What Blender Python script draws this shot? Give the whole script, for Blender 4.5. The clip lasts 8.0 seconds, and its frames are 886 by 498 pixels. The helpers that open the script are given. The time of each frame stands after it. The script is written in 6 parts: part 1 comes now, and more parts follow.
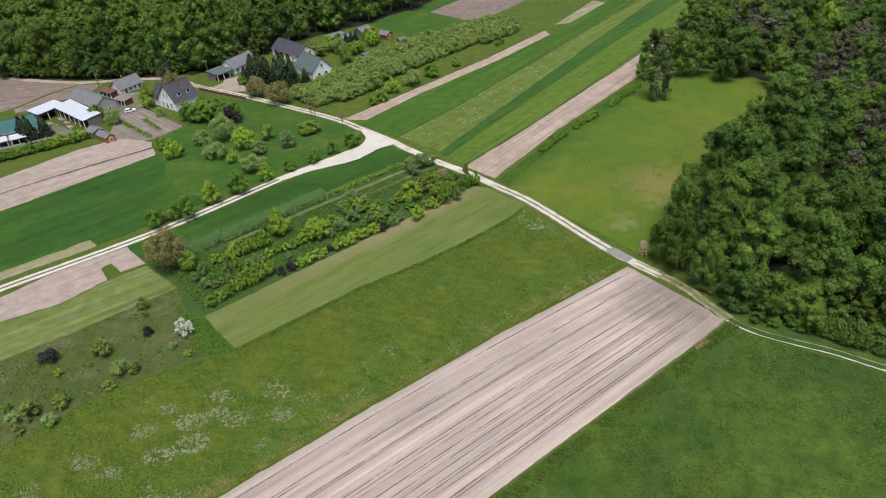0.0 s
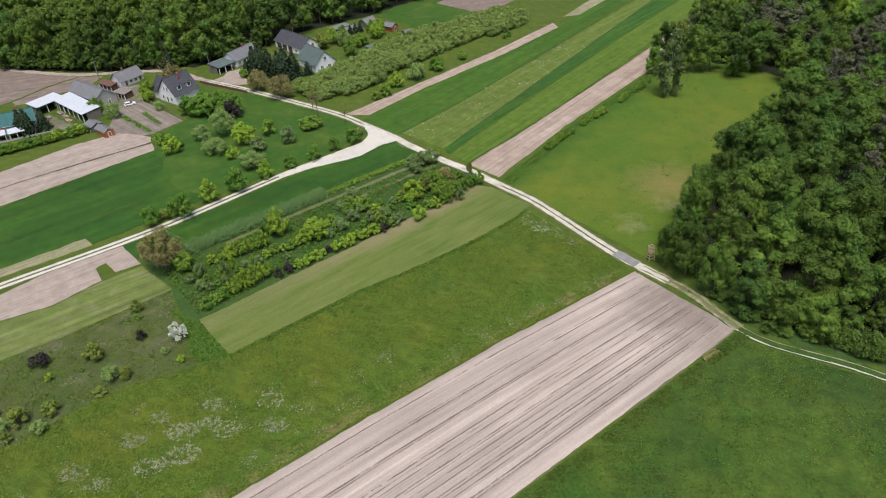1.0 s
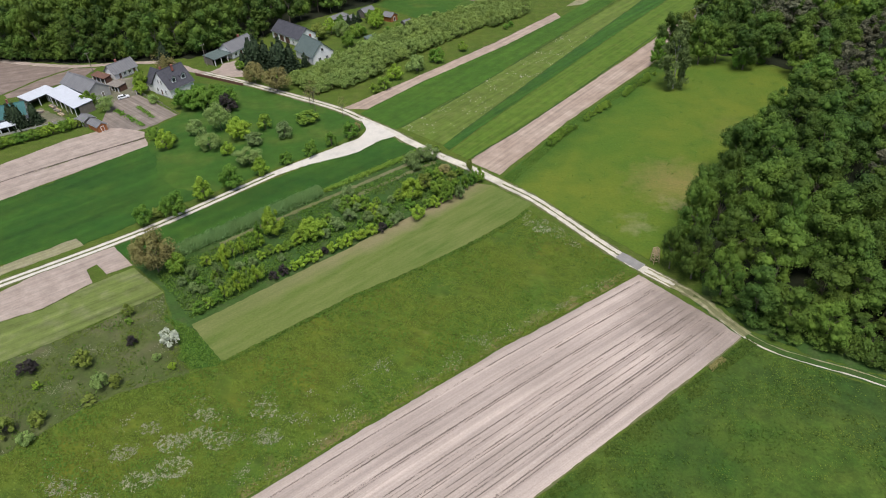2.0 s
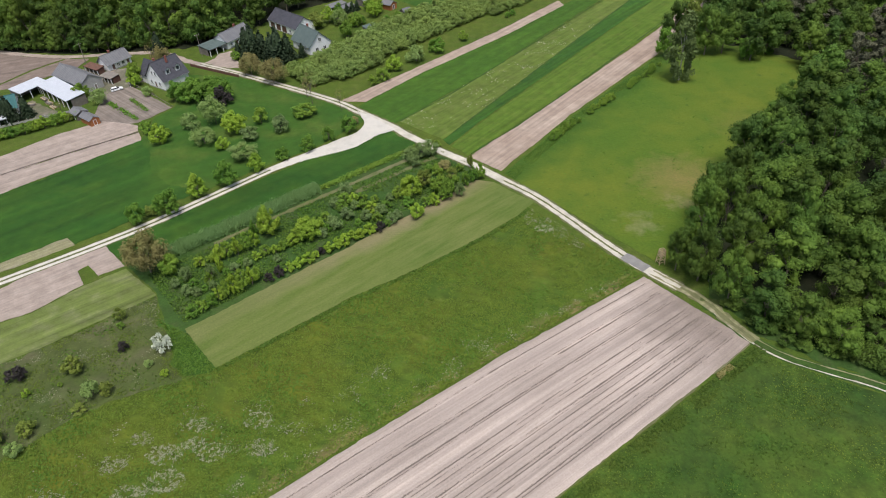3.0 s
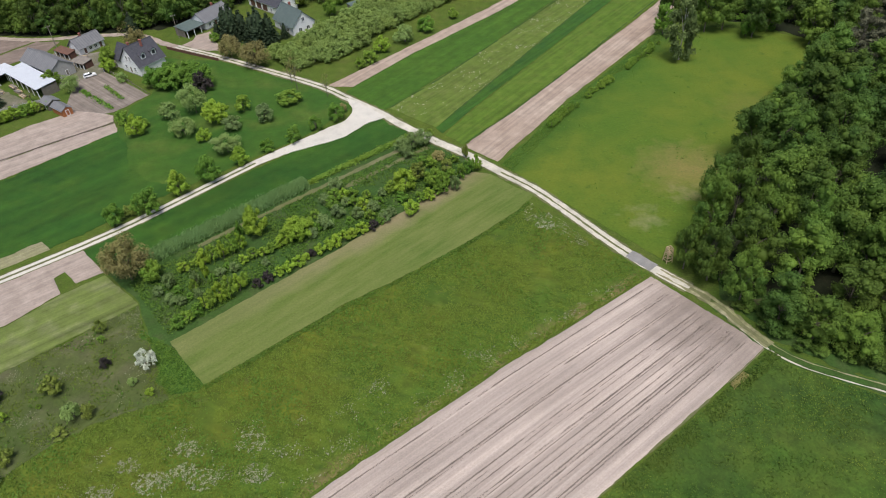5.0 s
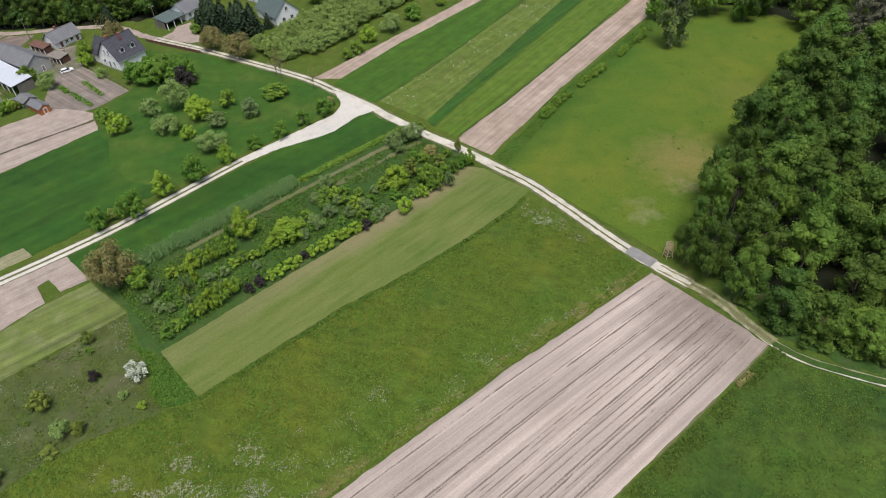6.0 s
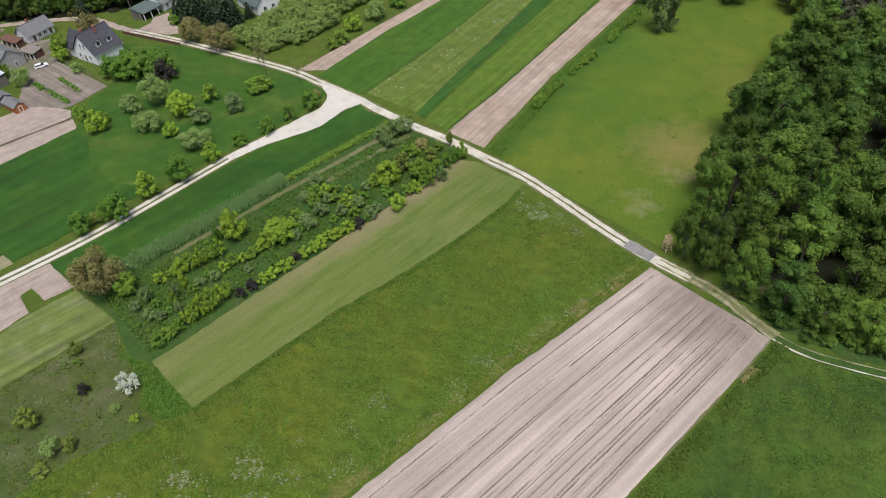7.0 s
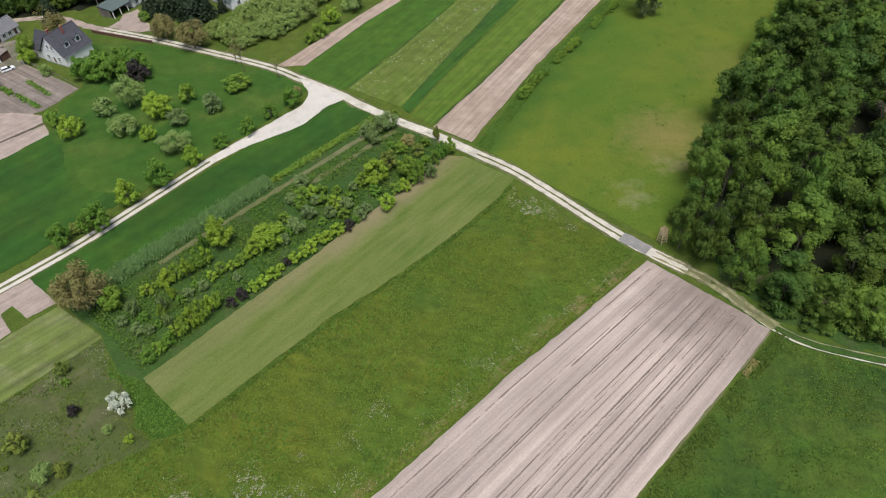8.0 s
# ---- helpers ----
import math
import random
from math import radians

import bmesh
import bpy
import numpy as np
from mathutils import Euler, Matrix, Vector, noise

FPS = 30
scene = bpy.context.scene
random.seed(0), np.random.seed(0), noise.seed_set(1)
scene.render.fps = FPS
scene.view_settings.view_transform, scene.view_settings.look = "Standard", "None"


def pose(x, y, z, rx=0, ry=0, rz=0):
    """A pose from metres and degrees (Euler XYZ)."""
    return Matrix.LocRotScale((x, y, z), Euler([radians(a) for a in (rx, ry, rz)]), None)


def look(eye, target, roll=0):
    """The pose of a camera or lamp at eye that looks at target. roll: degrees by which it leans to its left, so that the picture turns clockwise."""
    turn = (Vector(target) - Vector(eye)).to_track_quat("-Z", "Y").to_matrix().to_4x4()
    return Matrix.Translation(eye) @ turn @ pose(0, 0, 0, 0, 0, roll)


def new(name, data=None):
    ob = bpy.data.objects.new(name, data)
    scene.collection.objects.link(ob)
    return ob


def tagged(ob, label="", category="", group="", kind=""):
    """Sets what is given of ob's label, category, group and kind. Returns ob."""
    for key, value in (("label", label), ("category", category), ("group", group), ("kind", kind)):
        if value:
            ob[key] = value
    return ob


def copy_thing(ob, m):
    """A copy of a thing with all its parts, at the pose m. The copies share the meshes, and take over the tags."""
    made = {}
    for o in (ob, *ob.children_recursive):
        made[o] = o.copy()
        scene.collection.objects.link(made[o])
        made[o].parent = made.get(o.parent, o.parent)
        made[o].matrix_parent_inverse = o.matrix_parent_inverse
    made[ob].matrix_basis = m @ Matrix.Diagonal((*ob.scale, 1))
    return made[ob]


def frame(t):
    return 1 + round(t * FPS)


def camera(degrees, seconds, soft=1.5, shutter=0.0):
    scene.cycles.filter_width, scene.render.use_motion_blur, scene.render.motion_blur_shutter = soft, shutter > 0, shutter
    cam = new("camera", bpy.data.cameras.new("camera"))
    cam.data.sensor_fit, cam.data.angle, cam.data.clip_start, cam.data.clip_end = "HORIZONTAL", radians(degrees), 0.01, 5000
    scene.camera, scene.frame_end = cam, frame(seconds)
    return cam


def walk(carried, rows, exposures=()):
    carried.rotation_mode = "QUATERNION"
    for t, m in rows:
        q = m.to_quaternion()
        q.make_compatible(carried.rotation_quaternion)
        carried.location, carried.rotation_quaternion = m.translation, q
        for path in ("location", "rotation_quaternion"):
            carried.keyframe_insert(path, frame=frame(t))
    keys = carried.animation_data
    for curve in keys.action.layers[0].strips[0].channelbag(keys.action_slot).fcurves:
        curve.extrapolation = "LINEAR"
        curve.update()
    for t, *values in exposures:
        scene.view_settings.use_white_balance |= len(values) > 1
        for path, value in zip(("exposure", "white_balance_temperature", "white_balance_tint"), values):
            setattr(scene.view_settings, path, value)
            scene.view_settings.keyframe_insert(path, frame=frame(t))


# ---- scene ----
cam = camera(66.8, 8.0, soft=1.0)
PATH = [
    (0, (0.287, 1.001, 91.317), (0.18, 2.647, 90.186), -3.4),
    (0.5, (1.037, 3.667, 91.256), (0.918, 5.304, 90.114), -3.4),
    (1, (1.598, 6.228, 91.329), (1.467, 7.855, 90.173), -3.5),
    (1.5, (1.787, 8.8, 91.543), (1.654, 10.416, 90.372), -3.5),
    (3, (2.027, 16.746, 92.098), (1.887, 18.322, 90.875), -3.8),
    (3.5, (1.7, 19.164, 92.253), (1.565, 20.727, 91.013), -3.8),
    (4, (1.222, 21.709, 92.568), (1.093, 23.256, 91.307), -3.9),
    (4.5, (0.415, 23.959, 92.766), (0.297, 25.493, 91.488), -3.9),
    (6, (-2.424, 30.973, 93.682), (-2.489, 32.458, 92.344), -4.3),
    (6.5, (-3.497, 33.063, 93.922), (-3.541, 34.531, 92.564), -4.3),
    (7, (-4.532, 35.336, 94.338), (-4.554, 36.783, 92.958), -4.5),
    (7.5, (-5.684, 37.512, 94.693), (-5.681, 38.941, 93.293), -4.8),
    (8, (-6.909, 39.565, 95.206), (-6.876, 40.974, 93.786), -5.1),
]
walk(cam, [(t, look(eye, target, roll)) for t, eye, target, roll in PATH], exposures=((0.0, 0.48), (8.0, 0.42)))

# ---- sky and sun ----
world = bpy.data.worlds.new("world")
scene.world = world
world.use_nodes = True
wn = world.node_tree.nodes
sky = wn.new("ShaderNodeTexSky")
sky.sky_type, sky.sun_disc = "NISHITA", False
sky.sun_elevation, sky.sun_rotation = radians(71.2), radians(174)
sky.air_density, sky.dust_density, sky.ozone_density = 1.0, 3.0, 1.0
world.node_tree.links.new(sky.outputs[0], wn["Background"].inputs[0])
wn["Background"].inputs[1].default_value = 0.088

sun_data = bpy.data.lights.new("sun", "SUN")
sun_data.energy, sun_data.angle, sun_data.color = 2.6, radians(32), (1.0, 0.985, 0.965)
sun = new("sun", sun_data)
sun.matrix_world = look((5, -48, 142), (0, 0, 0))


# ---- node helpers ----
class Graph:
    def __init__(self, name):
        self.mat = bpy.data.materials.new(name)
        self.mat.use_nodes = True
        self.tree = self.mat.node_tree
        self.bsdf = self.tree.nodes["Principled BSDF"]
        self.bsdf.inputs["Specular IOR Level"].default_value = 0.25

    def node(self, kind, **values):
        n = self.tree.nodes.new(kind)
        for key, value in values.items():
            self.put(n.inputs[key.replace("_", " ")], value)
        return n

    def put(self, socket, value):
        if isinstance(value, bpy.types.NodeSocket):
            self.tree.links.new(value, socket)
        elif isinstance(value, tuple) and len(value) == 3 and socket.type == "RGBA":
            socket.default_value = (*value, 1)
        else:
            socket.default_value = value

    def position(self):
        return self.tree.nodes.new("ShaderNodeNewGeometry").outputs["Position"]

    def mapped(self, vec, turn=0.0, scale=(1, 1, 1)):
        n = self.node("ShaderNodeMapping", Vector=vec)
        n.vector_type = "POINT"
        n.inputs["Rotation"].default_value = (0, 0, radians(turn))
        m = self.node("ShaderNodeMapping", Vector=n.outputs[0])
        m.inputs["Scale"].default_value = scale
        return m.outputs[0]

    def noise(self, vec, scale, detail=3.0, low=0.3, high=0.7, rough=0.55):
        n = self.node("ShaderNodeTexNoise", Vector=vec, Scale=scale, Detail=detail, Roughness=rough)
        r = self.node("ShaderNodeMapRange", Value=n.outputs["Fac"])
        r.inputs["From Min"].default_value, r.inputs["From Max"].default_value = low, high
        return r.outputs[0]

    def mix(self, fac, a, b, blend="MIX"):
        n = self.tree.nodes.new("ShaderNodeMix")
        n.data_type, n.blend_type = "RGBA", blend
        self.put(n.inputs[0], fac)
        self.put(n.inputs[6], a)
        self.put(n.inputs[7], b)
        return n.outputs[2]

    def math(self, op, a, b=0.0):
        n = self.tree.nodes.new("ShaderNodeMath")
        n.operation = op
        self.put(n.inputs[0], a)
        self.put(n.inputs[1], b)
        return n.outputs[0]

    def grey(self, fac, low, high):
        r = self.node("ShaderNodeMapRange", Value=fac)
        r.inputs["To Min"].default_value, r.inputs["To Max"].default_value = low, high
        return r.outputs[0]

    def bump(self, height, strength, distance):
        n = self.node("ShaderNodeBump", Height=height, Strength=strength, Distance=distance)
        self.put(self.bsdf.inputs["Normal"], n.outputs[0])

    def done(self, colour, rough=0.9):
        self.put(self.bsdf.inputs["Base Color"], colour)
        self.put(self.bsdf.inputs["Roughness"], rough)
        return self.mat


def ground_material(name, a, b, c, big=0.03, mid=0.25, fine=2.5, streak=0.0, turn=40.0, width=1.5, spread=0.6, bump=0.6, spots=0.5, coarse=0.35, lumps=0.14):
    """Soil or grass: two broad tints, spots of a third, streaks along the tilling, fine grain."""
    g = Graph(name)
    p = g.position()
    col = g.mix(g.noise(p, big, 4), a, b)
    col = g.mix(g.math("MULTIPLY", g.noise(p, mid, 4, 0.48, 0.72), spots), col, c)
    if streak:
        lines = g.noise(g.mapped(p, -turn, (0.02, 1 / width, 1)), 1.0, 4, 0.32, 0.68)
        col = g.mix(1.0, col, g.grey(lines, 1 - streak, 1 + streak), "MULTIPLY")
    grain = g.noise(p, fine, 4, 0.25, 0.75, 0.7)
    col = g.mix(1.0, col, g.grey(grain, 1 - spread * 0.5, 1 + spread * 0.5), "MULTIPLY")
    lump = g.noise(p, coarse, 3, 0.3, 0.7)
    col = g.mix(1.0, col, g.grey(lump, 1 - lumps, 1 + lumps), "MULTIPLY")
    g.bump(grain, bump, 0.12)
    return g.done(col, 0.95)


def leaf_material(name, dark, light, warm, vary=0.12):
    """Leaves: every clump a little different, every tree too; some light comes through."""
    g = Graph(name)
    geo = g.tree.nodes.new("ShaderNodeNewGeometry")
    info = g.tree.nodes.new("ShaderNodeObjectInfo")
    col = g.mix(g.grey(geo.outputs["Random Per Island"], 0.28, 0.82), dark, light)
    place = g.noise(geo.outputs["Position"], 0.11, 2, 0.35, 0.65)
    col = g.mix(g.math("MULTIPLY", place, 0.55), col, warm)
    yellow = g.node("ShaderNodeMapRange", Value=info.outputs["Random"])
    yellow.inputs["From Min"].default_value, yellow.inputs["To Max"].default_value = 0.55, 0.15 + vary
    col = g.mix(yellow.outputs[0], col, warm)
    turn = g.tree.nodes.new("ShaderNodeTexWhiteNoise")
    turn.noise_dimensions = "1D"
    g.put(turn.inputs["W"], info.outputs["Random"])
    col = g.mix(1.0, col, g.grey(turn.outputs["Value"], 1 - vary, 1 + vary), "MULTIPLY")
    g.done(col, 0.7)
    glow = g.node("ShaderNodeBsdfTranslucent", Color=col)
    both = g.node("ShaderNodeMixShader", Fac=0.14)
    out = g.tree.nodes["Material Output"]
    g.tree.links.new(g.bsdf.outputs[0], both.inputs[1])
    g.tree.links.new(glow.outputs[0], both.inputs[2])
    g.tree.links.new(both.outputs[0], out.inputs[0])
    return g.mat


def plain_material(name, a, b, scale=1.5, rough=0.7, metal=0.0, rib=0.0):
    """Painted, wooden, tiled or metal surfaces with blotches and fine wear; rib: spacing of ribs in metres."""
    g = Graph(name)
    co = g.tree.nodes.new("ShaderNodeTexCoord").outputs["Object"]
    col = g.mix(g.noise(co, scale, 4), a, b)
    col = g.mix(1.0, col, g.grey(g.noise(co, scale * 8, 3), 0.85, 1.15), "MULTIPLY")
    g.bsdf.inputs["Metallic"].default_value = metal
    if rib:
        w = g.node("ShaderNodeTexWave", Vector=co, Scale=0.314 / rib, Distortion=0.3)
        w.bands_direction = "X"
        col = g.mix(1.0, col, g.grey(w.outputs["Fac"], 0.88, 1.08), "MULTIPLY")
        g.bump(w.outputs["Fac"], 0.5, 0.03)
    return g.done(col, rough)


# ---- materials ----
M = {
    "ground": ground_material("rough_grass", (0.075, 0.105, 0.012), (0.05, 0.09, 0.010), (0.10, 0.11, 0.025), spread=0.8),
    "south": ground_material("dark_grass", (0.030, 0.074, 0.008), (0.070, 0.104, 0.014), (0.020, 0.050, 0.010), big=0.11, mid=0.05, fine=1.8, spread=0.4, spots=0.85, coarse=0.45, lumps=0.26),
    "wheat": ground_material("young_cereal", (0.020, 0.068, 0.008), (0.034, 0.086, 0.009), (0.050, 0.098, 0.010), big=0.05, mid=0.12, streak=0.24, turn=44, width=5.0, spread=0.3, spots=0.5),
    "wheat_far": ground_material("cereal", (0.037, 0.092, 0.009), (0.052, 0.108, 0.011), (0.026, 0.075, 0.008), streak=0.2, turn=52, width=3.0, spread=0.3),
    "stripe": ground_material("light_cereal", (0.085, 0.13, 0.018), (0.10, 0.135, 0.026), (0.14, 0.155, 0.045), streak=0.2, turn=52, width=1.6, spread=0.35),
    "stripe_dark": ground_material("dark_cereal", (0.03, 0.085, 0.010), (0.042, 0.098, 0.011), (0.02, 0.066, 0.013), streak=0.25, turn=52, width=1.5, spread=0.4, mid=0.15, spots=0.7),
    "stripe_fresh": ground_material("fresh_cereal", (0.068, 0.122, 0.012), (0.082, 0.132, 0.016), (0.11, 0.14, 0.025), streak=0.16, turn=53, width=1.2, spread=0.3),
    "pasture": ground_material("pasture", (0.06, 0.122, 0.011), (0.098, 0.133, 0.013), (0.16, 0.148, 0.035), big=0.022, mid=0.05, fine=1.4, spread=0.3, spots=0.65, streak=0.1, turn=54, width=6),
    "lawn": ground_material("orchard_lawn", (0.027, 0.080, 0.009), (0.044, 0.096, 0.010), (0.080, 0.114, 0.018), big=0.05, mid=0.09, fine=1.8, spread=0.35, spots=0.75),
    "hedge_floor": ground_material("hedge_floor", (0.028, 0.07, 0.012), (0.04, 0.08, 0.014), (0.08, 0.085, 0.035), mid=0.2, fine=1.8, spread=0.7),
    "waste": ground_material("dry_scrub", (0.074, 0.088, 0.026), (0.050, 0.078, 0.016), (0.122, 0.110, 0.062), big=0.07, mid=0.14, fine=1.8, spread=0.4, spots=0.7, coarse=0.35, lumps=0.18),
    "pale_grass": ground_material("pale_grass", (0.108, 0.146, 0.032), (0.132, 0.158, 0.046), (0.210, 0.205, 0.115), streak=0.3, turn=38, width=1.6, spread=0.3),
    "dry": ground_material("dry_stubble", (0.25, 0.225, 0.14), (0.18, 0.18, 0.085), (0.31, 0.28, 0.20), streak=0.25, turn=41, width=0.8, spread=0.45),
    "soil": ground_material("sandy_soil", (0.330, 0.267, 0.226), (0.292, 0.234, 0.198), (0.374, 0.311, 0.264), streak=0.14, turn=40, width=0.9, spread=0.3, spots=0.5),
    "soil_far": ground_material("tilled_soil", (0.297, 0.223, 0.174), (0.341, 0.266, 0.215), (0.418, 0.341, 0.275), streak=0.2, turn=53, width=1.0, spread=0.25, mid=0.1),
    "soil_brown": ground_material("brown_soil", (0.165, 0.127, 0.105), (0.20, 0.155, 0.13), (0.24, 0.19, 0.158), streak=0.16, turn=20, width=1.2, spread=0.3),
    "mud": ground_material("damp_soil", (0.105, 0.08, 0.067), (0.135, 0.105, 0.088), (0.08, 0.063, 0.055), fine=5, spread=0.6),
    "gravel": ground_material("pale_gravel", (0.583, 0.544, 0.484), (0.506, 0.473, 0.418), (0.396, 0.363, 0.319), mid=0.35, fine=4, spread=0.3, spots=0.5),
    "rut": ground_material("track_sand", (0.550, 0.512, 0.435), (0.462, 0.424, 0.352), (0.319, 0.297, 0.220), mid=0.4, fine=4, spread=0.4, spots=0.6),
    "asphalt": ground_material("worn_concrete", (0.20, 0.195, 0.19), (0.25, 0.24, 0.23), (0.30, 0.28, 0.25), fine=5, spread=0.3),
    # near-black litter: the gloom between the crowns is put into its colour
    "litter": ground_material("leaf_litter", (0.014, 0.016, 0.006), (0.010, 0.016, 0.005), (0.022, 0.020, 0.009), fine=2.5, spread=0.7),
    "garden": ground_material("garden_soil", (0.21, 0.175, 0.145), (0.17, 0.14, 0.12), (0.25, 0.215, 0.18), streak=0.3, turn=-40, width=0.9, spread=0.35),
    "yard": ground_material("yard_earth", (0.16, 0.14, 0.11), (0.11, 0.115, 0.06), (0.24, 0.21, 0.18), mid=0.3, fine=2.5, spread=0.6, spots=0.8),
    "trail": ground_material("brown_trail", (0.125, 0.105, 0.06), (0.10, 0.095, 0.045), (0.16, 0.13, 0.085), mid=0.3, fine=2.5, spread=0.6, spots=0.7),
    "verge": ground_material("track_verge", (0.105, 0.115, 0.040), (0.150, 0.145, 0.075), (0.065, 0.100, 0.020), mid=0.4, fine=3, spread=0.4),
    "tuft": leaf_material("grass_blades", (0.074, 0.128, 0.012), (0.132, 0.192, 0.022), (0.132, 0.168, 0.018)),
    "tuft_dark": leaf_material("dark_blades", (0.046, 0.112, 0.011), (0.092, 0.176, 0.020), (0.094, 0.148, 0.017)),
    "tuft_deep": leaf_material("deep_blades", (0.038, 0.086, 0.010), (0.070, 0.120, 0.014), (0.080, 0.112, 0.014)),
    "tuft_pale": leaf_material("bleached_blades", (0.190, 0.200, 0.110), (0.400, 0.400, 0.300), (0.245, 0.245, 0.140)),
    "bark": plain_material("bark", (0.10, 0.085, 0.065), (0.17, 0.145, 0.115), 2.0, 0.95),
    "bark_white": plain_material("pale_bark", (0.45, 0.44, 0.40), (0.30, 0.28, 0.25), 2.0, 0.9),
    "oak": leaf_material("oak_leaves", (0.021, 0.058, 0.010), (0.098, 0.188, 0.030), (0.122, 0.180, 0.019), 0.34),
    "wood": leaf_material("woodland_leaves", (0.022, 0.058, 0.010), (0.096, 0.185, 0.030), (0.118, 0.168, 0.018), 0.36),
    "pine": leaf_material("pine_needles", (0.070, 0.082, 0.044), (0.150, 0.158, 0.092), (0.138, 0.128, 0.080), 0.2),
    "spruce": leaf_material("spruce_needles", (0.014, 0.028, 0.012), (0.04, 0.065, 0.03), (0.03, 0.05, 0.02)),
    "birch": leaf_material("birch_leaves", (0.055, 0.09, 0.026), (0.13, 0.175, 0.06), (0.11, 0.15, 0.04)),
    "bright": leaf_material("bright_leaves", (0.130, 0.240, 0.020), (0.280, 0.430, 0.045), (0.280, 0.370, 0.034)),
    "shrub": leaf_material("shrub_leaves", (0.078, 0.165, 0.018), (0.185, 0.315, 0.040), (0.200, 0.280, 0.030)),
    "grey": leaf_material("grey_green_leaves", (0.120, 0.200, 0.045), (0.295, 0.410, 0.135), (0.225, 0.315, 0.072)),
    "sage": leaf_material("sage_leaves", (0.094, 0.15, 0.043), (0.216, 0.305, 0.115), (0.151, 0.219, 0.053)),
    "dark": leaf_material("dark_leaves", (0.050, 0.140, 0.016), (0.145, 0.285, 0.036), (0.150, 0.250, 0.030)),
    "orchard": leaf_material("orchard_leaves", (0.115, 0.185, 0.034), (0.265, 0.360, 0.100), (0.215, 0.280, 0.058)),
    "purple": leaf_material("purple_leaves", (0.022, 0.018, 0.018), (0.048, 0.040, 0.038), (0.040, 0.036, 0.028)),
    "copper": leaf_material("copper_leaves", (0.150, 0.130, 0.045), (0.320, 0.275, 0.110), (0.235, 0.230, 0.068)),
    "blossom": leaf_material("white_blossom", (0.20, 0.27, 0.12), (0.86, 0.87, 0.80), (0.62, 0.65, 0.5)),
    "olive": leaf_material("olive_leaves", (0.094, 0.138, 0.020), (0.220, 0.286, 0.055), (0.182, 0.209, 0.033)),
    "reed": leaf_material("reed_leaves", (0.125, 0.240, 0.080), (0.260, 0.420, 0.150), (0.210, 0.330, 0.105)),
    "white_wall": plain_material("white_plaster", (0.86, 0.855, 0.85), (0.80, 0.79, 0.78), 0.6, 0.85),
    "grey_wall": plain_material("grey_render", (0.42, 0.41, 0.39), (0.33, 0.32, 0.31), 0.6, 0.9),
    "roof_dark": plain_material("dark_roof_tiles", (0.05, 0.05, 0.06), (0.075, 0.075, 0.088), 0.9, 0.7, 0.0, 0.35),
    "roof_grey": plain_material("grey_roofing", (0.14, 0.14, 0.148), (0.185, 0.185, 0.19), 0.7, 0.75, 0.0, 0.9),
    "roof_green": plain_material("green_grey_roofing", (0.085, 0.115, 0.108), (0.11, 0.14, 0.132), 0.7, 0.6, 0.0, 0.5),
    "roof_teal": plain_material("teal_roofing", (0.028, 0.10, 0.10), (0.042, 0.13, 0.125), 0.7, 0.6, 0.0, 0.4),
    "roof_white": plain_material("white_metal_sheet", (0.52, 0.54, 0.58), (0.46, 0.48, 0.52), 0.5, 0.5, 0.0, 0.0),
    "roof_red": plain_material("red_roofing", (0.32, 0.08, 0.07), (0.40, 0.12, 0.10), 0.8, 0.7, 0.0, 0.4),
    "orange_wood": plain_material("orange_stained_planks", (0.40, 0.155, 0.06), (0.30, 0.115, 0.045), 1.2, 0.8, 0.0, 0.2),
    "brown_wood": plain_material("brown_planks", (0.16, 0.085, 0.06), (0.12, 0.065, 0.05), 1.2, 0.85, 0.0, 0.25),
    "grey_wood": plain_material("weathered_planks", (0.24, 0.21, 0.18), (0.17, 0.15, 0.13), 1.2, 0.9, 0.0, 0.25),
    "pale_wood": plain_material("fresh_timber", (0.50, 0.38, 0.24), (0.40, 0.30, 0.18), 3.0, 0.8),
    "brick": plain_material("red_brick", (0.33, 0.13, 0.10), (0.26, 0.10, 0.08), 3.0, 0.9),
    "glass": plain_material("window_glass", (0.03, 0.035, 0.04), (0.045, 0.05, 0.055), 1.0, 0.08),
    "car_white": plain_material("white_car_paint", (0.80, 0.80, 0.80), (0.76, 0.76, 0.77), 1.0, 0.25),
    "rubber": plain_material("tyre_rubber", (0.02, 0.02, 0.02), (0.03, 0.03, 0.03), 3.0, 0.9),
    "steel": plain_material("galvanised_steel", (0.45, 0.46, 0.47), (0.38, 0.39, 0.40), 2.0, 0.4, 0.8),
    "concrete": plain_material("concrete", (0.40, 0.39, 0.37), (0.32, 0.31, 0.29), 0.8, 0.9),
}


